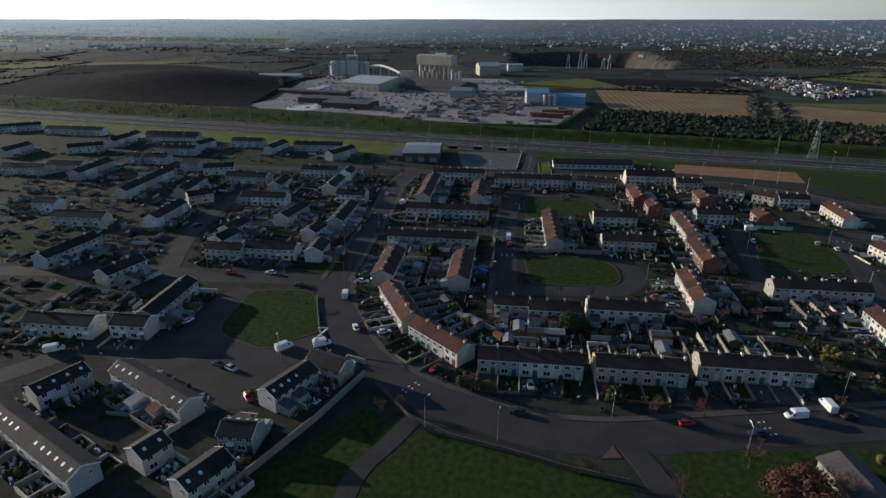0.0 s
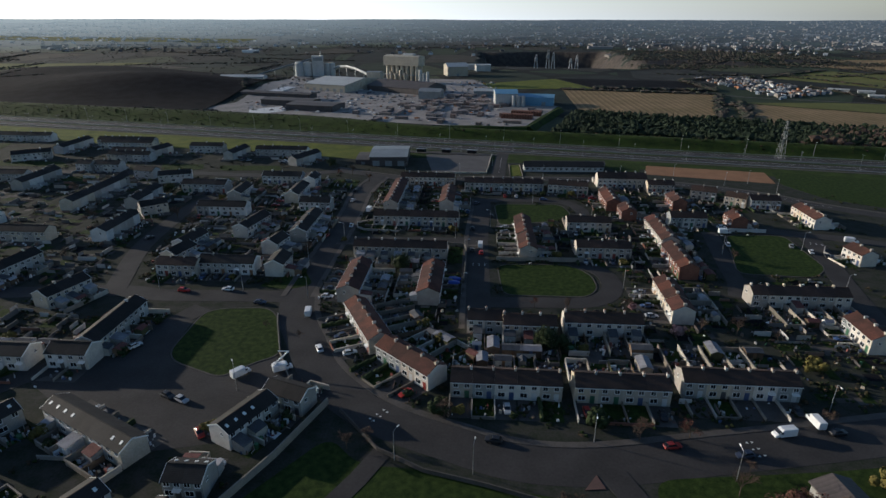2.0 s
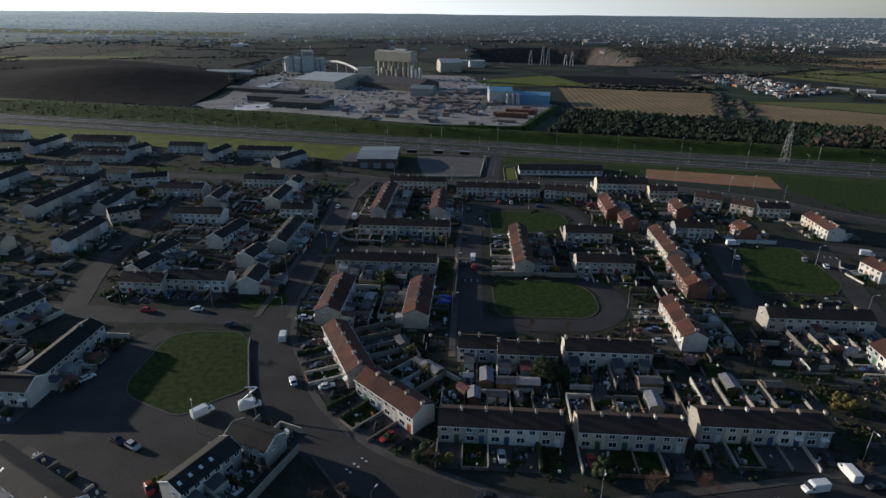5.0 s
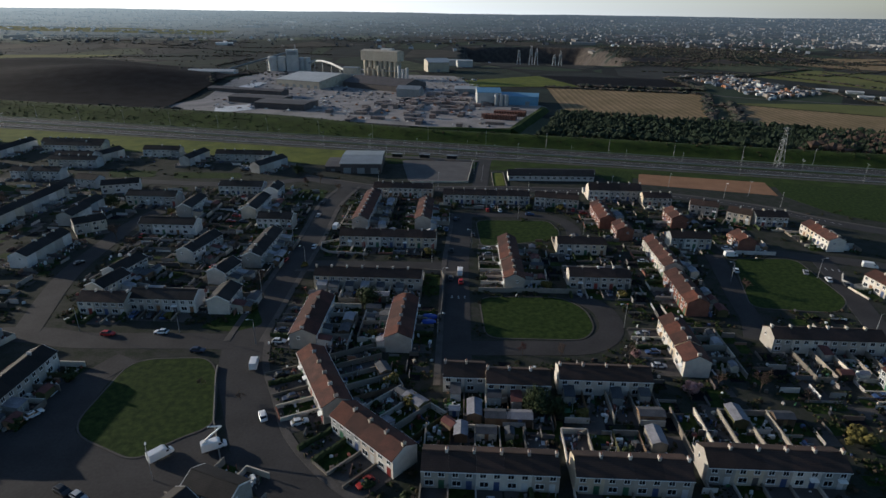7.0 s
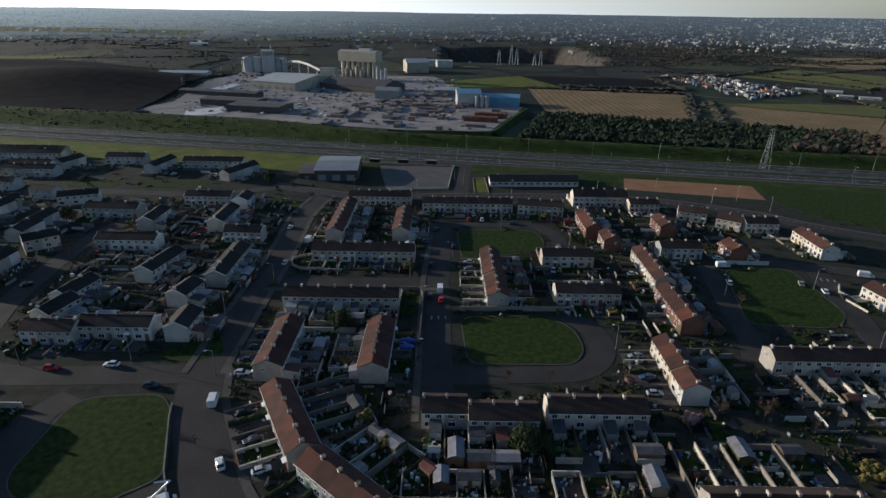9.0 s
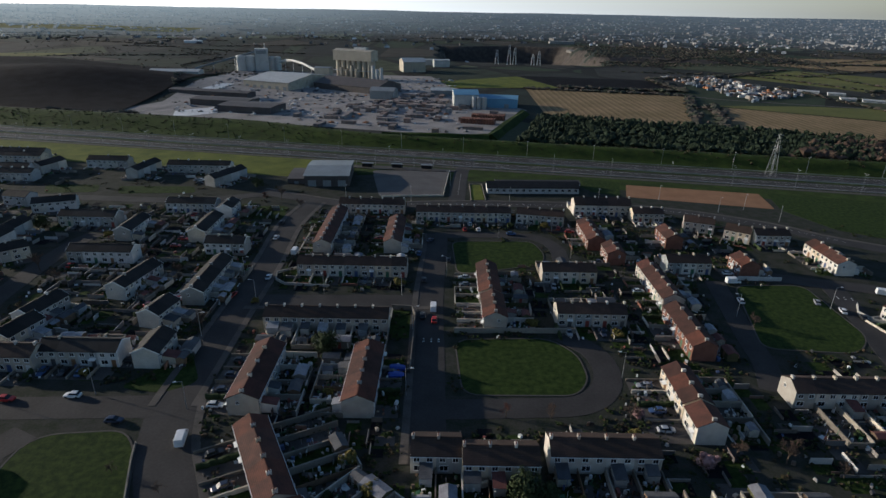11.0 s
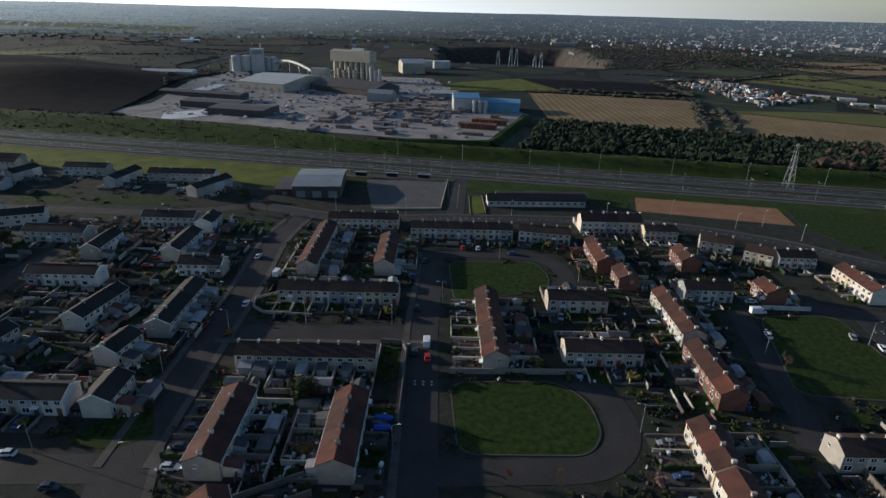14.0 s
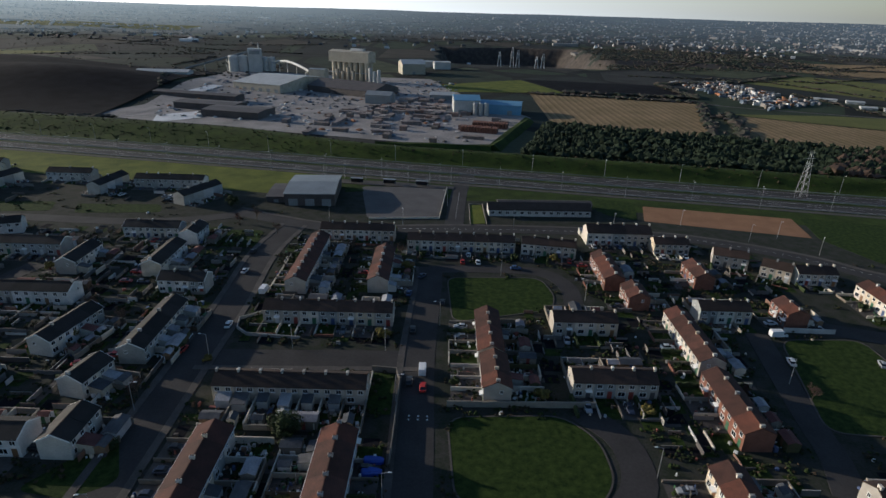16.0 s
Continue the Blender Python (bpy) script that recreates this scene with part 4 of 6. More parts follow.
def car_top(s):
    s.solid([(-1.3, -0.62, 1.37), (0.25, -0.62, 1.39), (0.25, 0.62, 1.39), (-1.3, 0.62, 1.37)], [(-1.15, -0.52, 1.45), (0.1, -0.52, 1.46), (0.1, 0.52, 1.46), (-1.15, 0.52, 1.45)])


def wheel_shape(s):
    s.loft([[(r * math.cos(a), y, r * math.sin(a)) for a in [2 * math.pi * k / 10 for k in range(10)]] for y, r in ((-0.1, 0.27), (-0.09, 0.32), (0.09, 0.32), (0.1, 0.27))])


def van_body(s):
    st = [(-2.6, 0.9, 0.45, 2.2), (-2.55, 0.97, 0.35, 2.35), (0.9, 0.97, 0.35, 2.38), (1.35, 0.95, 0.35, 2.1), (1.95, 0.93, 0.35, 1.3), (2.6, 0.86, 0.38, 1.05), (2.72, 0.75, 0.45, 0.9)]
    s.loft([[(x, y, z) for y, z in outline(hw, a, b, 0.14)] for x, hw, a, b in st])


def van_glass(s):
    s.solid([(1.42, -0.8, 2.0), (1.42, 0.8, 2.0), (1.98, 0.82, 1.3), (1.98, -0.82, 1.3)], [(1.46, -0.8, 2.04), (1.46, 0.8, 2.04), (2.03, 0.82, 1.34), (2.03, -0.82, 1.34)])


def wheels(parent, xs, y):
    for x in xs:
        for sg in (-1, 1):
            part("wheel", cached(("wheel",), wheel_shape, "tyre"), None, parent).location = (x, sg * y, 0.32)


def car(x, y, turn, paint="", label=""):
    k = int(abs(x * 7.3 + y * 3.1) * 10) % len(CAR_TONES)
    paint, label = paint or f"car_paint_{k}", label or f"parked {CAR_WORDS[k]} hatchback car with dark windows"
    c = thing("car", label, "car", "parked cars", at=(x, y, ROADZ), turn=turn)
    part("body", cached(("body", paint), car_body, paint), None, c)
    part("window_glass", cached(("window_glass",), car_cabin, "glass"), None, c)
    part("roof", cached(("roof", "car", paint), car_top, paint), None, c)
    wheels(c, (-1.35, 1.3), 0.78)
    return c


def van(x, y, turn, paint="van_white", label="white panel van parked at the kerb"):
    v = thing("van", label, "van", "parked vans", at=(x, y, ROADZ), turn=turn)
    part("body", cached(("body", "van", paint), van_body, paint), None, v)
    part("windscreen", cached(("windscreen",), van_glass, "glass"), None, v)
    for sg in (-1, 1):
        part("side_window", cached(("side_window",), lambda s: s.box(1.0, -0.02, 1.35, 1.6, 0.02, 1.85), "glass"), None, v).location = (0, sg * 0.955, 0)
    wheels(v, (-1.6, 1.75), 0.86)
    return v


ROADZ = 0.075
drives, lawns, odds, lows = Shape(), Shape(), Shape(), Shape()
for n, (px, py, turn, w, front, back, close, end) in enumerate(PLOTS):
    q = random.Random(900 + n)
    m = pose(px, py, 0, 0, 0, turn)
    def at(lx, ly, z=0.0):
        v = m @ Vector((lx, ly, z))
        return (v.x, v.y, z)
    f0, f1, b0, b1 = -DEPTH / 2, -DEPTH / 2 - front, DEPTH / 2, DEPTH / 2 + back
    zf = 0.02 + n * 0.00003
    kind = q.random()
    target = drives if kind < 0.6 else lawns
    target.face([at(-w / 2 + 0.2, f1, zf), at(w / 2 - 0.2, f1, zf), at(w / 2 - 0.2, f0, zf), at(-w / 2 + 0.2, f0, zf)])
    (lawns if q.random() < 0.5 else drives).face([at(-w / 2 + 0.2, b0 + q.uniform(1, 4), zf), at(w / 2 - 0.2, b0 + 3, zf), at(w / 2 - 0.2, b1, zf), at(-w / 2 + 0.2, b1, zf)])
    if not close:                                   # far rows: their walls are part of one joined mesh below
        for y0, y1, h in ((f0, f1, 0.9), (b0, b1, 1.6)):
            if q.random() < 0.8:
                a, b = Vector(at(-w / 2, y0)), Vector(at(-w / 2, y1))
                strip([a, b], -0.1, 0.1, 0, h, lows)
    # dividing walls and fences
    for x in (-w / 2,) if close else ():
        L = round(front, 1)
        kindw = q.random()
        if kindw < 0.7:
            h = q.choice((0.8, 1.0, 1.2))
            ob = single("garden_wall", cached(("garden_wall", L, h), coping_wall(L, h), "concrete"), (), "low rendered wall between two front gardens", "wall", "garden walls", at=at(x, f0), turn=turn - 90)
        elif kindw < 0.88:
            single("hedge", cached(("hedge", L, 1.3, n % 3), hedge_shape(L, 1.3, n % 3), "leaves"), (), "clipped evergreen hedge between front gardens", "hedge", "garden hedges", at=at(x, f0), turn=turn - 90)
        L = round(back, 1)
        if q.random() < 0.8:
            h = q.choice((1.5, 1.7, 1.9))
            single("garden_wall", cached(("garden_wall", L, h), coping_wall(L, h), "concrete"), (), "tall block wall between two back gardens", "wall", "garden walls", at=at(x, b0), turn=turn + 90)
        else:
            single("fence", cached(("fence", L), fence_shape(L, 1.6), "timber"), (), "timber panel fence between two back gardens", "fence", "garden fences", at=at(x, b0), turn=turn + 90)
    L = round(w, 1)
    if close and q.random() < 0.45:
        single("boundary_wall", cached(("boundary_wall", L), coping_wall(L, 1.6), "concrete"), (), "block wall closing a back garden", "wall", "garden walls", at=at(-w / 2, b1), turn=turn)
    if close and kind >= 0.6 and q.random() < 0.7:
        single("front_wall", cached(("front_wall", L), coping_wall(L, 0.8), "concrete" if q.random() < 0.6 else "brick"), (), "low front garden wall along the pavement", "wall", "garden walls", at=at(-w / 2, f1), turn=turn)
    if close and back >= 7 and q.random() < 0.62:
        p = at(q.uniform(-0.6, 0.6), b1 - 2.2)
        shed(p[0], p[1], turn + q.choice((0, 180, 90)) if back > 8 else turn, q)
    if front >= 6 and kind < 0.6 and q.random() < 0.62:
        p = at(q.uniform(-0.5, 0.5), f1 + front * 0.45)
        car(p[0], p[1], turn + 90 + q.uniform(-4, 4) + q.choice((0, 180)))
    for k in range(q.randint(14, 26)):
        a, b, c = q.uniform(0.15, 0.9) ** 1.2, q.uniform(0.15, 0.7), q.uniform(0.15, 1.1)
        lx, ly = q.uniform(-w / 2 + 0.6, w / 2 - 0.6), q.uniform(b0 + 0.6, b1 - 0.6) if q.random() < 0.8 else q.uniform(f1 + 0.6, f0 - 0.4)
        v = m @ pose(lx, ly, 0, 0, 0, q.uniform(0, 90))
        odds.solid([v @ Vector(t) for t in ((-a / 2, -b / 2, 0), (a / 2, -b / 2, 0), (a / 2, b / 2, 0), (-a / 2, b / 2, 0))],
                   [v @ Vector((t[0] * 0.85, t[1] * 0.8, c)) for t in ((-a / 2, -b / 2), (a / 2, -b / 2), (a / 2, b / 2), (-a / 2, b / 2))])


for n, (px, py, turn, w, front, back, close, end) in enumerate(PLOTS):
    q = random.Random(4200 + n)
    for k in range(q.randint(4, 9) if close else 2):
        v = pose(px, py, 0, 0, 0, turn) @ pose(q.uniform(-w / 2 + 0.5, w / 2 - 0.5), DEPTH / 2 + q.uniform(0.8, back - 0.5), 0, 0, 0, q.choice((0, 90, q.uniform(0, 180))))
        t = q.random()
        if t < 0.25:                                # an upright post
            a, b, c = 0.09, 0.09, q.uniform(1.6, 2.6)
        elif t < 0.6:                               # planks, pipes, a bench or a low frame
            a, b, c = q.uniform(1.4, 3.2), q.uniform(0.1, 0.3), q.uniform(0.1, 0.5)
        elif t < 0.8:                               # sheeting and slabs on the ground
            a, b, c = q.uniform(1.0, 2.6), q.uniform(0.8, 1.8), 0.06
        else:                                       # a small hutch or bin store
            a, b, c = q.uniform(0.8, 1.6), q.uniform(0.5, 0.9), q.uniform(0.8, 1.4)
        odds.solid([v @ Vector(p) for p in ((-a / 2, -b / 2, 0), (a / 2, -b / 2, 0), (a / 2, b / 2, 0), (-a / 2, b / 2, 0))],
                   [v @ Vector((i * a * 0.48, j * b * 0.46, c)) for i, j in ((-1, -1), (1, -1), (1, 1), (-1, 1))])


# what fills the ground between the plots: scrub, sheeting, pots, odd walls
def free(x, y, gap=1.2):
    for line, width in ROADS:
        for p in line[::2]:
            if abs(p.x - x) < width and abs(p.y - y) < width and math.hypot(p.x - x, p.y - y) < width / 2 + 2.6:
                return False
    for c in LAWNS:
        inside = False
        for (x0, y0), (x1, y1) in zip(c, c[1:] + c[:1]):
            if (y0 > y) != (y1 > y) and x < x0 + (y - y0) / (y1 - y0) * (x1 - x0):
                inside = not inside
        if inside:
            return False
    for px, py, turn, w, *_ in PLOTS:
        if abs(px - x) < 9 and abs(py - y) < 9:
            v = pose(px, py, 0, 0, 0, turn).inverted() @ Vector((x, y, 0))
            if abs(v.x) < w / 2 + gap and abs(v.y) < DEPTH / 2 + gap:
                return False
    return True


q = random.Random(41)
BUSHES = []
LAWNS.append([(-130, 176), (-50, 176), (-50, 199), (-130, 199)])   # the junction stays clear
for k in range(8000):
    zone = q.choice((((-330, 250, 60, 400),) * 2 + ((-150, 130, 130, 340),) * 5))[:4]
    x, y = q.uniform(zone[0], zone[1]), q.uniform(zone[2], zone[3])
    if y > motorway_y(x) - 78 or (x > -66 and y > 338) or (x > -30 and y < 124) or (-125 < x < -33 and 60 < y < 150 and q.random() < 0.2) or not free(x, y):
        continue
    r = q.random()
    if r < 0.7:
        for j in range(6):
            BUSHES.append((x + q.gauss(0, 0.8), y + q.gauss(0, 0.8), q.uniform(0.2, 0.65), q.uniform(0, 0.5)))
    elif r < 0.8:
        a, b, c = q.uniform(0.3, 1.3), q.uniform(0.3, 1.0), q.uniform(0.2, 1.0)
        v = pose(x, y, 0, 0, 0, q.uniform(0, 90))
        odds.solid([v @ Vector(t) for t in ((-a / 2, -b / 2, 0), (a / 2, -b / 2, 0), (a / 2, b / 2, 0), (-a / 2, b / 2, 0))],
                   [v @ Vector((t[0] * 0.85, t[1] * 0.8, c)) for t in ((-a / 2, -b / 2), (a / 2, -b / 2), (a / 2, b / 2), (-a / 2, b / 2))])
    elif x < -62:
        l, d = q.uniform(3, 9), q.choice((Vector((1, 0, 0)), Vector((0, 1, 0))))
        if free(x + d.x * l, y + d.y * l) and free(x - d.x * l, y - d.y * l):
            strip([Vector((x, y, 0)) - d * l / 2, Vector((x, y, 0)) + d * l / 2], -0.1, 0.1, 0, q.uniform(0.8, 1.8), lows)
soil = Shape()
for k in range(2600):                                # odd plots: lawn, paving or dug soil, some with a wall
    x, y = q.uniform(-260, 135), q.uniform(135, 345)
    a, b = q.uniform(2.5, 5.5), q.uniform(2.5, 5.5)
    if y > motorway_y(x) - 78 or (x > -66 and y > 338) or not all(free(x + i * a * 0.5, y + j * b * 0.5, 0.6) for i in (-1, 1) for j in (-1, 1)):
        continue
    z, t = 0.006 + k * 0.000004, q.random()
    s = lawns if t < 0.45 else drives if t < 0.65 else soil
    s.face([(x - a / 2, y - b / 2, z), (x + a / 2, y - b / 2, z), (x + a / 2, y + b / 2, z), (x - a / 2, y + b / 2, z)])
    if q.random() < 0.5:
        e = q.choice(((-a / 2, -b / 2, -a / 2, b / 2), (-a / 2, b / 2, a / 2, b / 2)))
        strip([Vector((x + e[0], y + e[1], 0)), Vector((x + e[2], y + e[3], 0))], -0.08, 0.08, 0, q.uniform(0.6, 1.7), lows)
single("dug_beds", soil, "spoil", "dark dug garden beds and bare yards", "garden beds", kind="stuff")
single("low_walls", lows, "yard_walls", "many low garden and yard walls between plots", "walls", kind="stuff")
single("driveways", drives, "pavement", "concrete and tarmac drives and patios of the houses", "driveways", kind="stuff")
single("garden_lawns", lawns, "grass", "small mown front and back lawns", "lawns", kind="stuff")
single("garden_clutter", odds, "clutter", "bins, pots, toys and garden furniture strewn in gardens", "garden clutter", kind="stuff")

# cars and vans seen singly
for x, y, a in ((47.7, 122.4, 12), (62.8, 120.6, 192), (87.4, 129.7, 14), (-74.8, 132.3, -25), (-70.5, 130.9, -25), (-96.5, 154.6, 60), (-60.3, 119.2, -50),
                (0.2, 236, 90), (-0.3, 262, 92), (36, 309, 4), (8.5, 280, 88), (-64, 248, 80), (-63.5, 300, 85), (134, 250, 70), (139, 244, 75), (143, 240, 75), (108, 250, 80)):
    car(x, y, a)
for x, y, a in ((-112, 383, 80), (-115, 383, 82), (-118, 383, 80), (-121, 383.5, 84), (-124, 383, 80), (-127, 383, 80), (-130, 383, 80), (-118, 376, 5), (-126, 377, 4), (-152, 384, 70), (-156, 383, 74),
                (-95, 289, 0), (-101, 289, 8), (-88, 240, 30), (-66, 318, 86), (-56, 262, 92), (-120, 236, 70), (-140, 240, 65), (-70, 184, 2), (-85, 193, 180), (16, 313.5, 92), (22, 313.5, 90), (-3, 286, 85), (1, 300, 60)):
    car(x, y, a)
car(7.6, 121.6, 172, "car_paint_0", "dark saloon car standing at the kerb")
car(-42.4, 157, 118, "van_white", "small white car parked on the curving road")
car(3.9, 233.5, 92, "paint_red", "red car standing behind a white van")
for x, y, a in ((74.6, 128.2, 192), (-60.1, 142.9, 50), (-51.7, 178.1, 100), (-125.9, 133.6, 32), (3.5, 241, 90), (112, 264.5, 2), (162, 257, -20), (84, 133, 96), (-52, 285, 85)):
    van(x, y, a)
car(-100.1, 191.1, 0, "paint_red", "red car on the side road")
for k, (x, y) in enumerate(((-5.7, 203.9), (-5.6, 207.2))):
    cov = Shape()
    cov.loft([[(t, yy * f, z * f) for yy, z in ((-1.0, 0.0), (1.0, 0.0), (0.95, 0.8), (0.6, 1.35), (-0.6, 1.35), (-0.95, 0.8))] for t, f in ((-2.2, 0.7), (-1.9, 0.95), (0, 1), (1.5, 0.8), (2.2, 0.6))])
    single("covered_car", cov, "tarp_blue", "car under a bright blue tarpaulin", "car", at=(x, y, 0.02), turn=4)

lift = van(-49.7, 146.1, 30, "van_white", "white vehicle with a folded boom lift")
s = Shape(); s.box(-2.2, -0.5, 2.3, -1.0, 0.5, 2.8); part("turntable", s, "frame_white", lift)
s = Shape(); s.tube((-1.6, 0, 2.8), (2.2, 0, 5.4), 0.22, 0.18, 6); part("boom", s, "frame_white", lift)
s = Shape(); s.tube((2.2, 0, 5.4), (-0.6, 0, 6.2), 0.18, 0.14, 6); part("upper_boom", s, "frame_white", lift)

# ---- street lamps ----
def street_lamp(x, y, turn=0.0, h=8.0, double=False, z=0.0):
    l = thing("street_lamp", f"grey steel {'twin-arm ' if double else ''}street lamp beside the road", "street lamp", "street lamps", at=(x, y, z), turn=turn)
    part("pole", cached(("pole", h), lambda s: s.tube((0, 0, 0), (0, 0, h), 0.11, 0.06, 7), "steel"), None, l)
    for t in (0, 180) if double else (0,):
        a = part("arm", cached(("arm", h), lambda s: s.tube((0, 0, h - 0.1), (1.3, 0, h + 0.25), 0.05, 0.04, 5), "steel"), None, l)
        a.matrix_basis = pose(0, 0, 0, 0, 0, t)
        part("lamp_head", cached(("lamp_head", h), lambda s: s.loft([[(x, y * f, h + 0.2 + z * f) for y, z in ((-0.17, 0), (0.17, 0), (0.1, 0.14), (-0.1, 0.14))] for x, f in ((1.2, 0.6), (1.4, 1), (1.9, 0.8), (2.05, 0.4))]), "frame_white"), None, a)
    return l


for x, y, a in ((-14.1, 114.1, 60), (3.1, 111.3, 80), (30.4, 122.9, -100), (-55.2, 189.1, 200), (-58.6, 136.5, 120), (58, 113, 90), (90, 138, -90), (-2.6, 196, 0), (-2.6, 228, 0), (7.8, 266, 180),
                (-7.5, 250.8, -90), (-34, 251, -90), (-64.5, 222, 0), (-64.5, 262, 0), (-55, 244, 180), (-80, 194, -90), (-110, 193, -90), (54.8, 205, 180), (30, 304, 90), (57, 285, 180),
                (102, 240, 180), (136.2, 246, 0), (130, 204, 0), (118.6, 362.8, -90), (157, 350.1, -100), (141.9, 344.9, -90), (164.9, 331.7, -120), (40, 355.6, -90), (-10, 354, -90), (-43, 354, -60), (85, 355, -90), (10, 382, 180), (25, 425, 180)):
    street_lamp(x, y, a)

# ---- trees ----
def grow(wood, fine, a, d, length, r, level, q, spread):
    b = a + d * length
    (wood if level < 2 else fine).tube(a, b, r, r * 0.62, 6 if level == 0 else 4 if level == 1 else 3)
    if level >= 4:
        return
    n = (6, 5, 5, 4)[level]
    for k in range(n):
        t = q.uniform(0.45, 1.0) if level else q.uniform(0.55, 1.0)
        turn = Vector((q.gauss(0, 1), q.gauss(0, 1), q.gauss(0.25, 0.6))).normalized()
        grow(wood, fine, a + d * length * t, (d * (1 - spread) + turn * spread).normalized(), length * q.uniform(0.5, 0.75), max(r * 0.5, 0.022), level + 1, q, spread)


def bare_tree(seed, h, twig="twigs", spread=0.5):
    q = random.Random(seed)
    wood, fine = Shape(), Shape()
    grow(wood, fine, Vector((0, 0, -0.1)), Vector((0, 0, 1)), h * 0.42, 0.022 * h, 0, q, spread)
    t = thing("tree", "bare winter tree with a fine twiggy crown" if twig == "twigs" else "bare winter tree with a russet twiggy crown", "tree", "garden and street trees")
    part("trunk", wood, "bark", t)
    part("crown", fine, twig, t)
    return t


def leafy(seed, h, w, leaf, label, trunk=True):
    q = random.Random(seed)
    crown = Shape()
    lumps = [(Vector((q.gauss(0, w * 0.22), q.gauss(0, w * 0.22), h * q.uniform(0.3, 0.85))), w * q.uniform(0.16, 0.3)) for _ in range(22)]
    for c, r in lumps:
        for _ in range(120):
            n = Vector((q.gauss(0, 1), q.gauss(0, 1), q.gauss(0, 1))).normalized()
            p = c + n * r * q.uniform(0.75, 1.1)
            if p.z < 0.15:
                continue
            u = n.orthogonal().normalized() * q.uniform(0.1, 0.26)
            v = n.cross(u).normalized() * q.uniform(0.1, 0.22)
            crown.face([p - u - v, p + u - v * 0.6, p + u * 0.7 + v, p - u * 0.8 + v * 0.8])
    if not trunk:
        return single("shrub", crown, leaf, label, "shrub", "garden shrubs")
    t = thing("tree", label, "tree", "garden and street trees")
    wood = Shape()
    wood.tube((0, 0, -0.1), (0, 0, h * 0.55), 0.03 * h, 0.015 * h, 6)
    for c, r in lumps[:6]:
        wood.tube((0, 0, h * 0.25), c, 0.012 * h, 0.005 * h, 4)
    part("trunk", wood, "bark", t)
    part("crown", crown, leaf, t)
    return t


BARE = [bare_tree(3, 7.0), bare_tree(5, 6.0), bare_tree(8, 8.0, spread=0.42), bare_tree(11, 6.5, "twigs_red", 0.55)]
GREEN = [leafy(21, 6.5, 7.0, "leaves", "dense dark evergreen tree in a back garden"), leafy(22, 2.2, 3.0, "leaves", "rounded evergreen garden shrub", False),
         leafy(23, 3.2, 3.2, "leaves_gold", "golden leaved garden shrub", False), leafy(24, 2.6, 2.4, "leaves", "upright evergreen garden shrub", False), leafy(25, 3.6, 4.2, "blossom", "small garden tree with pale pink blossom"), leafy(26, 7.5, 8.5, "twigs_red", "dense russet winter tree beside a lawn")]
PLACES = [(0, 41.0, 124.5, 1), (3, 52.6, 125.9, 1), (1, -4.1, 128.7, 1), (1, 20.8, 102.9, 0.8), (1, 24.2, 102.5, 0.8), (0, 40.5, 98.8, 1.0), (1, -25.3, 117.0, 0.9), (1, -21, 119, 0.8), (1, 86.7, 132.9, 0.8),
          (1, 52, 187.8, 0.9), (3, 22, 188, 0.7), (0, 33, 188, 0.7), (0, 72, 176, 0.8), (2, 82, 174, 0.95), (1, 92, 170, 0.8), (3, 87, 233, 0.8), (1, 104, 233, 0.9), (0, -66, 227, 1), (1, -88, 262, 1),
          (3, -45, 297, 0.9), (1, -28, 322, 0.9), (1, -8, 318, 1), (2, -100, 268, 0.9), (0, -128, 255, 1.1), (1, -62, 338, 1), (2, -75, 352, 1), (3, -82, 350, 0.9), (1, 62, 116, 0.6), (1, -50, 163, 0.5), (1, -62, 168, 0.5),
          (3, 60, 99, 1.4), (3, 66, 103, 1.3), (2, 71, 100, 1.2), (3, 64, 95, 1.3), (2, 57, 109, 0.9), (0, 47, 95, 1.0), (0, -160, 215, 1), (2, -140, 265, 1), (1, -150, 320, 1), (2, -215, 300, 1.1), (0, -180, 262, 1)]
for k, x, y, s in PLACES:
    t = copy_thing(BARE[k], pose(x, y, 0, 0, 0, (x * 37 + y * 11) % 360))
    t.scale = (s, s, s)
gq = random.Random(77)
GREENS = [(5, 60, 100, 1.0), (5, 65.5, 103, 0.9), (5, 64, 95, 1.1), (4, 64, 173, 0.9), (4, 54, 189, 0.6), (0, 22.9, 162.2, 1.0), (0, 27.5, 162, 0.7), (0, -26, 214, 1.0), (2, 95.3, 155.4, 1.3), (2, 88, 112, 1.5), (2, -1, 131, 0.8), (1, -6, 131, 1.4), (3, 32, 128, 1.6), (3, 33, 131, 1.2), (0, -93, 372, 0.8), (2, -98, 252, 1.2), (0, -165, 306, 0.9), (2, -55, 243, 0.6)]
for n, (px, py, turn, w, front, back, close, end) in enumerate(PLOTS):
    if close and gq.random() < 0.42:
        v = pose(px, py, 0, 0, 0, turn) @ Vector((gq.uniform(-2, 2), DEPTH / 2 + back * gq.uniform(0.4, 0.95) if gq.random() < 0.7 else -DEPTH / 2 - front * gq.uniform(0.5, 0.9), 0))
        GREENS.append((gq.choice((1, 1, 2, 3)), v.x, v.y, gq.uniform(0.5, 1.0)))
for k, x, y, s in GREENS:
    t = copy_thing(GREEN[k], pose(x, y, 0, 0, 0, (x * 53 + y * 17) % 360))
    t.scale = (s, s, s)
for proto in BARE + GREEN:
    for o in (*proto.children, proto):
        bpy.data.objects.remove(o)

# ---- motorway ----
def mx(x, d=0.0):
    return Vector((x + 0.175 * d, motorway_y(x) + 0.985 * d, 0))


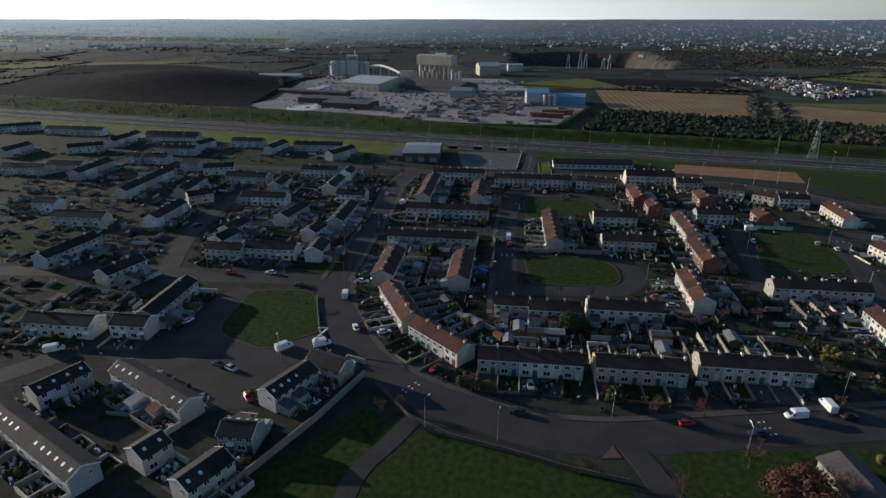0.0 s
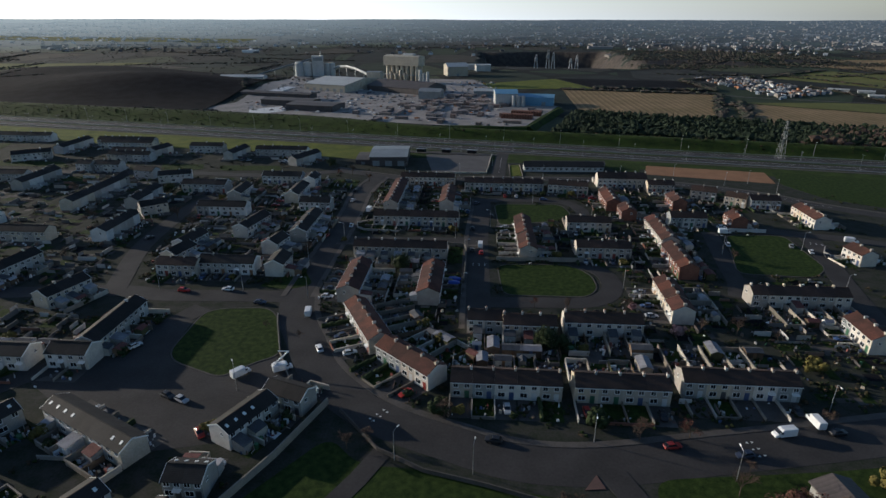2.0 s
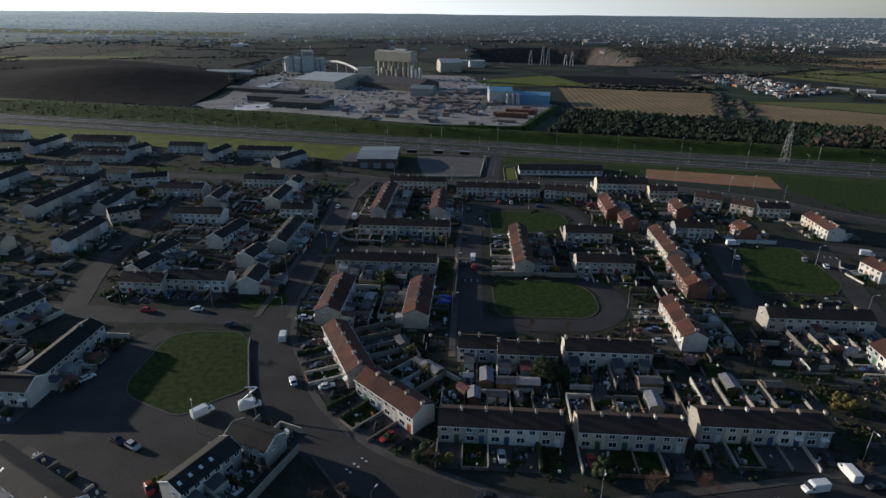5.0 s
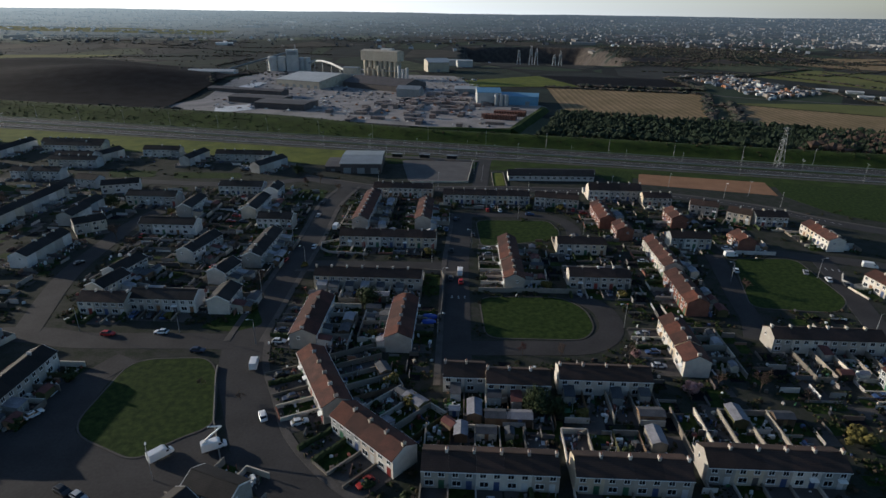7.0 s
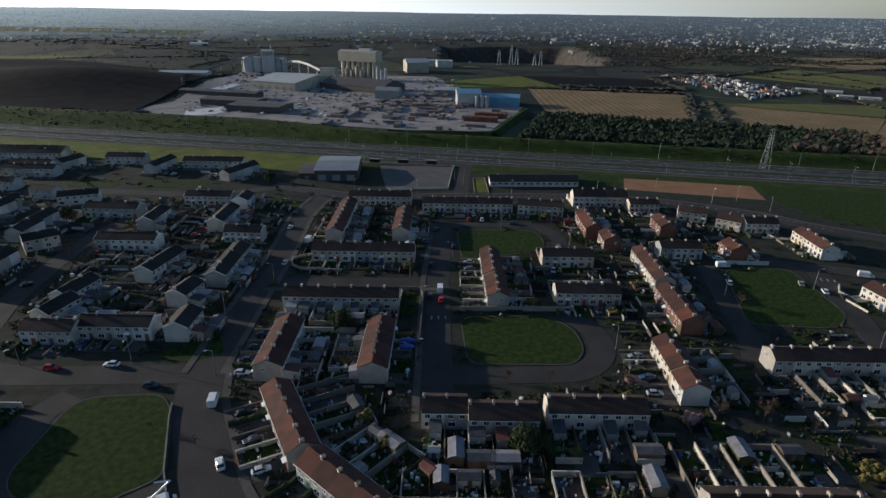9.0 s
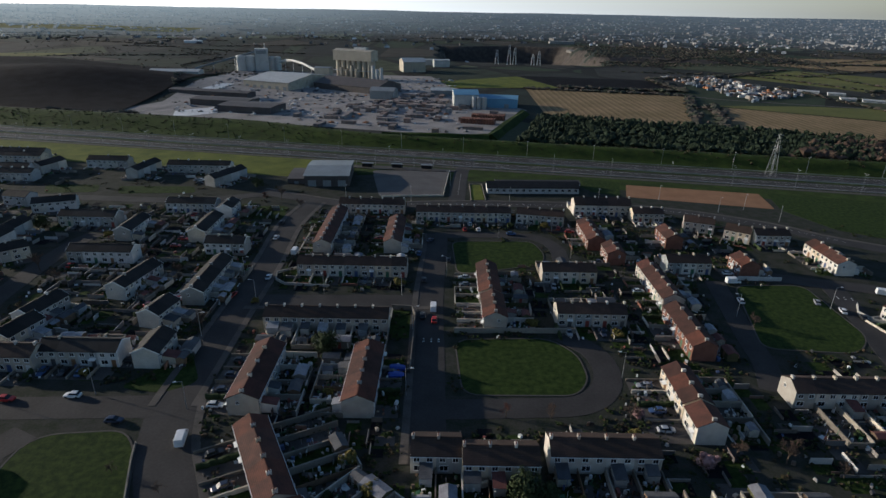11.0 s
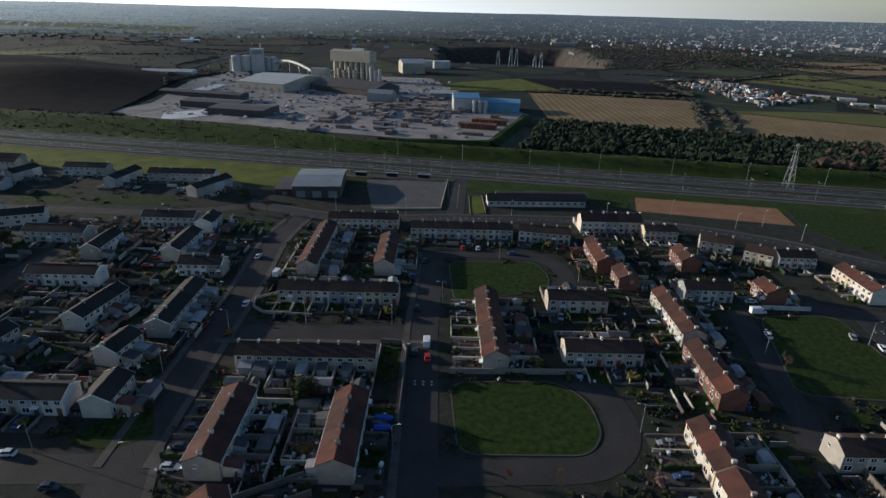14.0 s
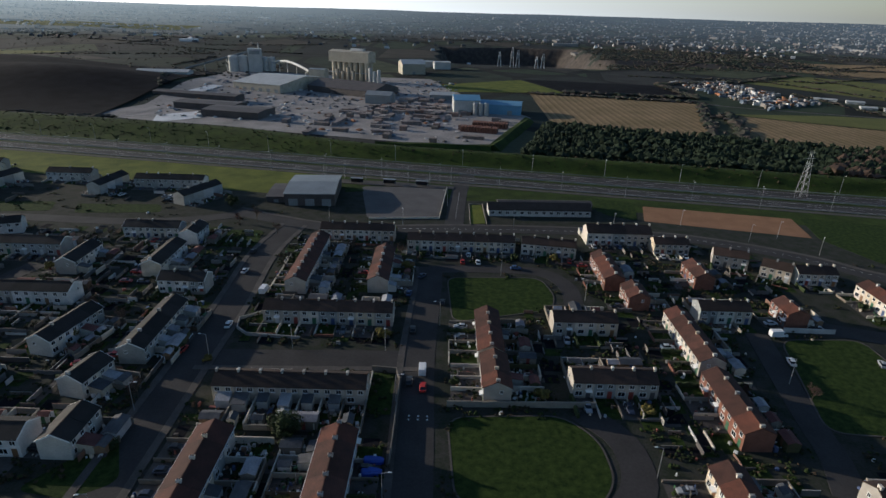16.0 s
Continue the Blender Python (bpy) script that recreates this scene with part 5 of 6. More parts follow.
MW = [mx(x) for x in range(-1100, 1101, 20)]
for a, b, z in ((-16.5, -3.2, 0.16), (3.2, 16.5, 0.162)):
    single("motorway", strip(MW, a, b, 0, z), "asphalt", "grey asphalt motorway carriageway", "motorway", kind="structure")
single("motorway", strip(MW, -21.5, -18.2, 0, 0.15), "pavement", "grey gravelled strip along the motorway", "motorway", kind="structure")
single("verge", strip([p for p in MW if p.x < -45], -62, -21.6, 0, 0.06), "rough_grass", "rough yellow-green grass verge beside the motorway", "verge", kind="structure")
single("verge", strip([p for p in MW if p.x > -50], -42, -21.6, 0, 0.05), "shaded_dark_grass", "mown grass verge beside the motorway", "verge", kind="structure")
for d in (-0.6, 0.6, -17.4, 17.4):
    s = strip(MW, d - 0.07, d + 0.07, 0.55, 0.85)
    b = tagged(new("crash_barrier"), "galvanised steel crash barrier along the motorway", "barrier", "crash barriers")
    part("rail", s, "steel", b)
    posts = Shape()
    for x in range(-500, 480, 8):
        p = mx(x, d)
        posts.box(p.x - 0.06, p.y - 0.06, 0, p.x + 0.06, p.y + 0.06, 0.8)
    tagged(part("posts", posts, "steel", b), kind="stuff")
lines = Shape()
for c in (-13.6, -6.2, 6.2, 13.6):
    strip(MW, c - 0.1, c + 0.1, 0.17, 0.172, lines)
for c in (-9.9, 9.9):
    for i in range(0, len(MW) - 1):
        a, b = MW[i], MW[i] + (MW[i + 1] - MW[i]) * 0.35
        strip([a, b], c - 0.1, c + 0.1, 0.17, 0.172, lines)
single("lane_markings", lines, "road_paint", "white painted lane lines on the motorway", "road markings", kind="stuff")
for x in range(-420, 440, 33):
    p = mx(x, -19.6 + (x % 2))
    street_lamp(p.x, p.y, 80, 11.0, True)
for x in range(-404, 440, 42):
    p = mx(x, 18.6)
    street_lamp(p.x, p.y, -100, 11.0)

# ---- road markings in the estate ----
marks = Shape()
for cx, cy, a in ((-20.0, 129.0, -38), (66.2, 123.4, 14), (3.0, 222, 90), (146, 254, 75)):
    m = pose(cx, cy, 0, 0, 0, a)
    for i in range(3):
        for sg in (-1, 1):
            marks.face([m @ Vector((sg * 1.1, -2.4 + 2.2 * i, 0.135)), m @ Vector((sg * 0.4, -2.75 + 2.2 * i, 0.135)), m @ Vector((sg * 0.4, -2.05 + 2.2 * i, 0.135))][::sg])
for line, n in (([(-30, 347), (12, 350), (65, 351), (115, 345.5), (156, 327), (182, 306)], 70), ([(14, 365), (16.5, 406)], 10)):
    L = smooth(line, 3.0)
    for a, b in zip(L[::1], L[1::1]):
        strip([a, a + (b - a) * 0.45], -0.08, 0.08, 0.13, 0.132, marks)
single("road_markings", marks, "road_paint", "white painted lines and arrows on the roads", "road markings", kind="stuff")
wedge = Shape()
wedge.solid([(26.1, 108.3, 0), (30.5, 108.9, 0), (29.2, 112.7, 0)], [(26.1, 108.3, 0.16), (30.5, 108.9, 0.16), (29.2, 112.7, 0.16)])
single("traffic_island", wedge, "asphalt_red", "triangular reddish traffic island at a junction", "traffic island", kind="structure")

# walls round the playing field
def long_wall(points, h, label, material="concrete", t=0.15):
    L = [Vector((*p, 0)) for p in points]
    single("boundary_wall", strip(L, -t, t, 0, h), material, label, "wall", "garden walls")


long_wall([(-33.5, 132.5), (-40.4, 113.0), (-52.0, 87.7), (-62, 68)], 2.0, "long rendered wall beside the playing field")
long_wall([(-30, 130), (-18.5, 117), (-7.3, 111.0), (5.7, 107.9), (17.9, 104.2), (31, 101.7)], 1.1, "low rubble stone wall along the playing field", "pavement")
long_wall([(10, 226.6), (47, 227.6)], 1.8, "grey block wall at the edge of the green")
long_wall([(-10, 240.8), (-3.5, 240.2), (-2.2, 236), (-2.2, 205)], 1.7, "curved pale garden wall at a street corner")
long_wall([(-47, 271), (-54, 266), (-53, 260.5), (-49, 257), (-33, 255.6)], 1.0, "curved white rendered corner garden wall", "render_white")
long_wall([(-61.5, 177), (-60, 172), (-53.5, 155), (-46, 141)], 0.7, "low kerb wall round the green")
long_wall([(115, 267.5), (131, 267)], 1.6, "white rendered wall beside a green", "render_white")
long_wall([(147, 249), (143.5, 243), (145, 238), (149, 236)], 1.2, "curved white corner garden wall", "render_white")
plot("green", [(-53, 265), (-47.6, 270.5), (-36, 257.5), (-48, 258)], "grass", "small corner lawn behind a white wall", "lawn", 2.0, 0.05)
plot("green", [(-10.3, 240), (-3.2, 239.5), (-2.8, 223), (-9.3, 223)], "grass", "side lawn at the end of a terrace", "lawn", 2.0, 0.05)
plot("green", [(-205, 370), (-177, 372), (-172, 359), (-197, 356)], "grass", "narrow green between houses", "lawn", 3.0, 0.05)
plot("green", [(-166, 370), (-127, 372), (-122, 361), (-160, 357)], "grass", "narrow green between houses", "lawn", 3.0, 0.05)
plot("green", [(-97, 341), (-69, 342), (-67, 323), (-93, 323)], "grass", "rough green beside a street", "lawn", 3.0, 0.05)
plot("green", [(-365, 403), (-377, 422), (-351, 425), (-344, 402)], "grass", "green behind houses", "lawn", 4.0, 0.05)
plot("green", [(-335, 359), (-334, 371), (-274, 372), (-259, 358)], "grass", "long narrow green between houses", "lawn", 3.0, 0.05)
plot("green", [(-248, 336), (-225, 338), (-226, 326), (-241, 326)], "grass", "small green between houses", "lawn", 3.0, 0.05)
plot("green", [(-230, 214), (-205, 219), (-195, 212), (-193, 203), (-203, 197), (-235, 194)], "grass", "wide green beside a side road", "lawn", 6.0, 0.05)
plot("green", [(-64, 195), (-56.5, 200), (-64, 214), (-76, 197)], "grass", "corner lawn beside a terrace", "lawn", 3.0, 0.05)
plot("sports_pitch", [(109.5, 390.0), (178.2, 377.1), (173.4, 351.4), (103.3, 367.7)], "tan_soil", "bare red-brown earth pitch beside the motorway", "pitch", 1.0, 0.08)
plot("green", [(183, 379), (300, 352), (330, 270), (262, 272), (186.6, 322.9), (176, 350)], "grass", "wide grass field beside the motorway", "lawn", 4.0, 0.08)
plot("green", [(86, 402), (107, 395), (100, 368), (86, 376)], "grass", "small grass patch beside a path", "lawn", 2.0, 0.08)
plot("car_park", [(-36.6, 411.5), (9.5, 412.9), (5.7, 362.6), (-26.8, 359.9)], "car_park", "empty grey asphalt car park", "car park", 4.0, 0.10)
plot("play_pitch", [(-43.9, 400.4), (-34.0, 402.7), (-37.3, 413), (-45.5, 412)], "grass", "small bright green play pitch", "pitch", 0.5, 0.13)
plot("platform", [(-66, 424), (-20, 421), (14, 415), (13, 410), (-36, 414), (-62, 419)], "pavement", "pale concrete platform and shelter strip", "platform", 1.0, 0.35)

# ---- hall, low school building ----
def hall(x, y, turn, w, d, h, rise, wallm, roofm, label, name="hall", lean=False, doors=2):
    """A large shed: walls, a pitched (or single-slope) roof with eaves, doors in its long side."""
    o = thing(name, label, "building", at=(x, y, float(ground_z(x, y)) - 0.3), turn=turn)
    b, r = Shape(), Shape()
    if lean:
        prof = [(-d / 2, 0), (d / 2, 0), (d / 2, h + rise), (-d / 2, h)]
        rp = [(-d / 2 - 0.8, h - 0.05), (d / 2 + 0.5, h + rise + 0.05), (d / 2 + 0.5, h + rise + 0.45), (-d / 2 - 0.8, h + 0.35)]
    else:
        prof = [(-d / 2, 0), (d / 2, 0), (d / 2, h), (0, h + rise), (-d / 2, h)]
        rp = [(-d / 2 - 0.5, h - 0.1), (0, h + rise + 0.05), (d / 2 + 0.5, h - 0.1), (d / 2 + 0.5, h + 0.25), (0, h + rise + 0.4), (-d / 2 - 0.5, h + 0.25)]
    b.loft([[(t, y_, z) for y_, z in prof] for t in (-w / 2, w / 2)])
    r.loft([[(t, y_, z) for y_, z in rp] for t in (-w / 2 - 0.4, w / 2 + 0.4)])
    part("wall", b, wallm, o)
    part("roof", r, roofm, o)
    for k in range(doors):
        dr = Shape()
        dr.box(-min(2.2, w / 8), -0.12, 0.3, min(2.2, w / 8), 0.02, min(h * 0.6, 4.5))
        part("roller_door", dr, "clad_grey", o).location = (w * ((k + 0.5) / doors - 0.5), -d / 2, 0)
    return o


hall(-58, 393, 4, 24, 33, 6.2, 1.2, "sheet_dark", "clad_grey", "sports hall with a pale grey metal roof", doors=3)
hall(-75, 391, 4, 9, 22, 3.2, 0.3, "sheet_dark", "sheet_dark", "low dark annex beside the sports hall", doors=1)
sch = hall(54, 374.5, 2.5, 49, 9, 3.4, 2.2, "render_white", "slate", "long low white building with a dark roof", doors=0)
for k in range(14):
    part("window", cached(("window", 1.6, 1.2, False), window_shape(1.6, 1.2), "frame_white", "glass"), None, sch).location = (-22.7 + 3.5 * k, -4.5, 2.1)
hall(58, 383, 2.5, 46, 7, 3.0, 1.0, "render_white", "sheet_dark", "rear wing of the long low building", doors=0)
hall(76.5, 104.5, 98, 14, 8, 3.0, 1.6, "render_white", "sheet_dark", "bungalow with a broad grey tiled roof", "bungalow", doors=0)

# ---- pylon ----
pyl = thing("pylon", "grey lattice steel electricity pylon beside the motorway", "pylon", at=(206, 418, 0), turn=8)
pyl.scale = (0.84, 0.84, 0.84)
for sx, sy in ((-1, -1), (1, -1), (1, 1), (-1, 1)):
    s = Shape(); s.tube((sx * 2.6, sy * 2.6, 0), (sx * 0.5, sy * 0.5, 30), 0.13, 0.08, 4); part("leg", s, "steel", pyl)
for k in range(6):
    z0, z1 = 30 * (1 - 0.8 ** k), 30 * (1 - 0.8 ** (k + 1))
    a, b = 2.6 - 2.1 * z0 / 30, 2.6 - 2.1 * z1 / 30
    for sx, sy, tx, ty in ((-1, -1, 1, -1), (1, -1, 1, 1), (1, 1, -1, 1), (-1, 1, -1, -1)):
        for m0, m1, n0, n1 in ((sx, sy, tx, ty), (tx, ty, sx, sy)):
            s = Shape(); s.tube((m0 * a, m1 * a, z0), (n0 * b, n1 * b, z1), 0.06, 0.06, 3); part("brace", s, "steel", pyl)
for z, l in ((20, 4.5), (24.5, 5.5), (28.5, 4)):
    for sg in (-1, 1):
        s = Shape(); s.tube((sg * 0.6, 0, z + 0.5), (sg * l, 0, z), 0.1, 0.05, 4); part("crossarm", s, "steel", pyl)

# ---- platform shelters and masts ----
for x, y in ((-40, 417.5), (-22, 417), (-4, 415.5)):
    sh = thing("shelter", "small glazed platform shelter with a flat roof", "shelter", "platform shelters", at=(x, y, 0.35), turn=-6)
    s = Shape(); s.box(-3.5, -0.9, 2.4, 3.5, 0.9, 2.6); part("roof", s, "steel", sh)
    s = Shape(); s.box(-3.4, 0.7, 0, 3.4, 0.8, 2.4); part("back_panel", s, "glass", sh)
    for k in (-3.2, 3.2):
        s = Shape(); s.box(k - 0.06, -0.8, 0, k + 0.06, -0.7, 2.4); part("post", s, "steel", sh)
for x in (-60, -48, -36, -24, -12, 0, 12):
    m = thing("mast", "tall grey steel mast beside the platform", "mast", "platform masts", at=(x, 421 - 0.1 * x, 0))
    s = Shape(); s.tube((0, 0, 0), (0, 0, 9), 0.14, 0.1, 6); part("pole", s, "steel", m)
    s = Shape(); s.tube((0, 0, 8), (0, 4, 8.4), 0.06, 0.05, 4); part("bracket", s, "steel", m)
long_wall([(9.8, 412.5), (6.2, 363), (-26, 360)], 0.9, "low pale wall round the car park")
long_wall([(20.5, 356), (20.8, 385), (27.5, 386), (28, 357)], 0.5, "low kerb wall round a planted bed")
plot("planted_bed", [(21, 357), (21.2, 384), (27, 385), (27.5, 358)], "rough_grass", "yellow-green planted bed beside the link road", "planted bed", 1.0, 0.2)

# ---- fields beyond the motorway ----
def draped(name, corners, material, label, category, z=0.4, cells=14):
    """A field with four corners laid over the ground."""
    a, b, c, d = (Vector((*p, 0)) for p in corners)
    s = Shape()
    g = []
    for i in range(cells + 1):
        for j in range(cells + 1):
            u, v = i / cells, j / cells
            p = (a * (1 - u) + b * u) * (1 - v) + (d * (1 - u) + c * u) * v
            s.v.append((p.x, p.y, float(ground_z(p.x, p.y)) + z))
    for i in range(cells):
        for j in range(cells):
            k = i * (cells + 1) + j
            s.f.append((k, k + cells + 1, k + cells + 2, k + 1)); s.m.append(0)
    return single(name, s, material, label, category, kind="structure")


draped("field", [(100, 600), (222, 566), (284, 760), (106, 800)], "field_tan", "harvested tan field with straight drill rows", "field")
draped("field", [(240, 548), (345, 520), (420, 610), (284, 690)], "field_tan", "tan stubble field beyond a hedge", "field")
draped("field", [(345, 520), (480, 470), (600, 560), (420, 612)], "field_tan", "tan stubble field beside a wood", "field")
draped("field", [(286, 694), (420, 616), (480, 690), (392, 700)], "field_green", "green pasture behind a stubble field", "field")
draped("field", [(450, 1009), (544, 830), (760, 900), (600, 1120)], "field_green", "olive green pasture on rising land", "field")
draped("field", [(590, 1262), (730, 1094), (960, 1120), (820, 1230)], "field_tan", "pale brown ploughed field", "field")
draped("field", [(669, 1440), (835, 1240), (1150, 1290), (917, 1400)], "field_tan", "pale brown ploughed field far off", "field")
draped("field", [(0, 868), (14, 800), (150, 818), (112, 950)], "rough_grass", "grassy bank behind the works", "field")
draped("field", [(115, 960), (150, 822), (300, 800), (290, 930)], "spoil", "bare dark soil beside the works", "field")
draped("field", [(-1100, 600), (-560, 545), (-640, 650), (-1100, 760)], "rough_grass", "rough pasture behind the motorway bank", "field")
draped("field", [(-1500, 900), (-700, 1020), (-640, 1160), (-1500, 1100)], "field_green", "broad green field far off", "field")
draped("field", [(-2400, 1900), (-900, 2150), (-900, 2400), (-2400, 2250)], "field_green", "broad pale green field far off", "field")
draped("field", [(-660, 640), (-280, 585), (-300, 905), (-760, 1010)], "spoil", "dark spoil heaps beside the works", "field", 1.4, 60)
draped("works_yard", [(-262, 585), (38, 508), (86, 640), (28, 772)], "yard_dust", "dusty grey works yard", "yard", 0.3, 24)
draped("works_yard", [(-262, 586), (28, 773), (-14, 930), (-300, 960)], "yard_dust", "dusty grey works yard behind the sheds", "yard", 0.3, 24)
draped("lime_heap", [(-224, 566), (-196, 594), (-208, 624), (-236, 600)], "lime", "white lime spread on the yard", "lime", 0.6, 4)
draped("lime_heap", [(-262, 690), (-246, 690), (-238, 764), (-250, 764)], "lime", "white lime spread between sheds", "lime", 0.7, 4)
draped("lime_heap", [(-290, 600), (-262, 590), (-240, 640), (-262, 655)], "yard_dust", "pale lime dust on the yard", "lime", 0.5, 4)
road("farm_road", [(104, 812), (200, 800), (290, 764), (330, 740), (470, 690)], 5, "pavement", label="pale farm road along a field")

# ---- the works ----
def tank(parent, x, y, r, h, material, z=0.0, k=16):
    s = Shape()
    s.loft([[(x + q * math.cos(2 * math.pi * j / k), y + q * math.sin(2 * math.pi * j / k), zz) for j in range(k)] for q, zz in ((r, z), (r, z + h), (r * 0.86, z + h + r * 0.25), (0.3, z + h + r * 0.4))])
    return part("silo", s, material, parent)


sil = thing("silo_building", "cream clad headhouse on a row of round silos", "silo building", at=(-114, 886, 0), turn=-22)
for row in (-4.2, 4.2):
    for k in range(7):
        tank(sil, -24 + 8 * k, row, 3.4, 24, "clad_cream")
s = Shape(); s.loft([[(x, y, z) for y, z in ((-9.5, 23), (9.5, 23), (9.5, 35.5), (0, 37.5), (-9.5, 35.5))] for x in (-29, 29)]); part("headhouse", s, "clad_cream", sil)
s = Shape(); s.loft([[(x, y, z) for y, z in ((-4, 37), (4, 37), (3, 39.5), (-3, 39.5))] for x in (0, 18)]); part("roof_unit", s, "clad_white", sil)
s = Shape(); s.box(-29, -11, 10, 28, -9.8, 11.2); part("walkway", s, "steel", sil)
for k, (x, h) in enumerate(((-14, 14), (-6, 12), (2, 17), (9, 13), (34, 18), (40, 14), (46, 16))):
    tank(sil, x, -14, 2.2, h, "clad_white" if k > 3 else "clad_cream", k=10)
bat = thing("batching_tower", "white batching tower with silos and stairs", "tower", at=(-272, 950, 0), turn=15)
for x, y, r, h in ((-17, 0, 7, 20), (-4, 0, 7, 20), (25, 8, 5, 18), (34, 8, 5, 18)):
    tank(bat, x, y, r, h, "clad_white")
s = Shape(); s.box(3, -6, 0, 21, 10, 31); part("tower", s, "clad_white", bat)
s = Shape(); s.box(5, -7.5, 24, 19, 11.5, 29); part("headhouse", s, "clad_grey", bat)
s = Shape(); s.tube((17, 5, 31), (17, 5, 38), 0.8, 0.7, 8); part("stack", s, "steel", bat)
conv = thing("conveyor", "raised pale covered conveyor between the towers", "conveyor", at=(0, 0, 0))
pts = [(-236, 955, 12), (-222, 935, 17), (-205, 912, 19), (-186, 885, 18), (-168, 858, 15), (-152, 838, 11)]
for a, b in zip(pts, pts[1:]):
    s = Shape(); s.tube(a, b, 1.6, 1.6, 6); part("gallery", s, "clad_white", conv)
for p in pts[1:-1]:
    s = Shape(); s.tube((p[0], p[1], 0), p, 0.5, 0.4, 5); part("trestle", s, "steel", conv)
cv2 = thing("conveyor", "long grey inclined conveyor up to the tower", "conveyor", at=(0, 0, 0))
s = Shape(); s.tube((-350, 930, 4), (-268, 950, 27), 1.5, 1.5, 6); part("gallery", s, "clad_grey", cv2)
for t in (0.3, 0.65):
    s = Shape(); s.tube((-350 + 82 * t, 930 + 20 * t, 0), (-350 + 82 * t, 930 + 20 * t, 4 + 23 * t), 0.5, 0.4, 5); part("trestle", s, "steel", cv2)
hall(-180, 792, -22, 62, 92, 9, 5, "clad_cream", "clad_white", "large warehouse with a white metal roof", "warehouse", doors=6)
hall(-148, 838, -10, 20, 14, 18, 0.6, "clad_cream", "clad_grey", "square cream plant tower", "plant_tower", doors=1)
hall(-96, 772, -28, 88, 50, 7, 6, "sheet_dark", "sheet_dark", "long storage shed with a dark brown roof", "storage_shed", doors=0)
hall(-58, 702, -12, 26, 17, 9, 3, "clad_grey", "clad_grey", "grey gabled works shed", "works_shed", doors=1)
hall(-170, 612, -12, 52, 30, 6, 0.8, "sheet_dark", "sheet_dark", "low flat-roofed dark storage shed", "storage_shed", doors=0)
hall(-205, 640, -12, 60, 22, 6, 0.8, "sheet_dark", "sheet_dark", "low flat-roofed dark storage shed", "storage_shed", doors=0)
hall(-236, 690, -14, 92, 16, 5, 1, "sheet_dark", "sheet_dark", "long dark curing shed", "storage_shed", doors=0)
hall(-44, 1004, 14, 34, 36, 15, 5, "clad_cream", "clad_white", "pale gabled process building", "process_building", doors=1)
hall(0, 1085, 10, 26, 18, 11, 1, "clad_white", "clad_white", "white box building at the quarry edge", "process_building", doors=0)
hall(-25, 1110, 10, 20, 16, 9, 1, "clad_white", "clad_white", "white box building at the quarry edge", "process_building", doors=0)
hall(27, 664, 3, 24, 30, 13, 3, "clad_white", "clad_blue", "tall grey and blue works building", "works_building", doors=2)
hall(59, 668, -8, 42, 30, 9, 2, "clad_blue", "clad_blue", "bright blue clad works shed", "works_shed", doors=2)
hall(4, 738, 0, 26, 16, 6, 2, "clad_grey", "clad_white", "small grey works shed", "works_shed", doors=1)
hall(-338, 842, 4, 62, 22, 3.5, 2, "clad_white", "clad_white", "long pale shed beside the spoil heaps", "storage_shed", doors=0)
tk = thing("tank_group", "steel tanks beside the blue shed", "tanks", at=(40, 644, 0))
for x in (-5, 0, 5):
    tank(tk, x, 0, 2.3, 11, "steel", k=10)
for x, h in ((150, 26), (172, 34), (182, 30), (215, 20), (226, 26)):
    mst = thing("crusher_tower", "pale steel crusher tower at the quarry edge", "tower", "crusher towers", at=(x - 50, 1165, float(ground_z(x - 50, 1165)) - 1))
    for sx, sy in ((-3, -3), (3, -3), (3, 3), (-3, 3)):
        s = Shape(); s.tube((sx, sy, 0), (sx * 0.3, sy * 0.3, h), 0.6, 0.4, 4); part("leg", s, "clad_white", mst)
    s = Shape(); s.box(-2.5, -2.5, h * 0.55, 2.5, 2.5, h * 0.75); part("hopper", s, "clad_grey", mst)


def in_quad(q, corners):
    a, b, c, d = (Vector((*p, 0)) for p in corners)
    u, v = q.random(), q.random()
    return (a * (1 - u) + b * u) * (1 - v) + (d * (1 - u) + c * u) * v


q = random.Random(5)
for k in range(110):
    p = in_quad(q, q.choice((((-150, 560), (30, 515), (70, 640), (-40, 690)), ((-120, 600), (10, 560), (20, 690), (-60, 680)), ((-60, 640), (0, 620), (10, 720), (-30, 740)))))
    w, d, h = q.choice(((8, 5, 3.2), (12, 4, 2.6), (5, 5, 3.6), (16, 5, 2.4)))
    single("block_pallet", cached(("block_pallet", w), lambda s: s.loft([[(x * f, y * f, z) for x, y in ((-w / 2, -d / 2), (w / 2, -d / 2), (w / 2, d / 2), (-w / 2, d / 2))] for z, f in ((0, 1), (h * 0.3, 1), (h * 0.34, 0.97), (h * 0.65, 0.97), (h * 0.68, 1), (h, 1))]), "pallets"), (),
           "stack of wrapped concrete blocks on the yard", "block stack", "block stacks", at=(p.x, p.y, float(ground_z(p.x, p.y)) + 0.25), turn=q.choice((-12, 78)) + q.uniform(-4, 4))
for x0, y0, n in ((2, 560, 12), (-8, 540, 12)):
    for k in range(n):
        single("brick_pallet", cached(("brick_pallet",), lambda s: s.box(-1.0, -4.5, 0, 1.0, 4.5, 4.2, taper=0.1), "brick"), (), "tall stack of dark red bricks in a row", "brick stack", "brick stacks",
               at=(x0 + 30 + 2.4 * k, y0 + 32 - 0.5 * k, float(ground_z(x0 + 30 + 2.4 * k, y0 + 32 - 0.5 * k)) + 0.2), turn=-12)


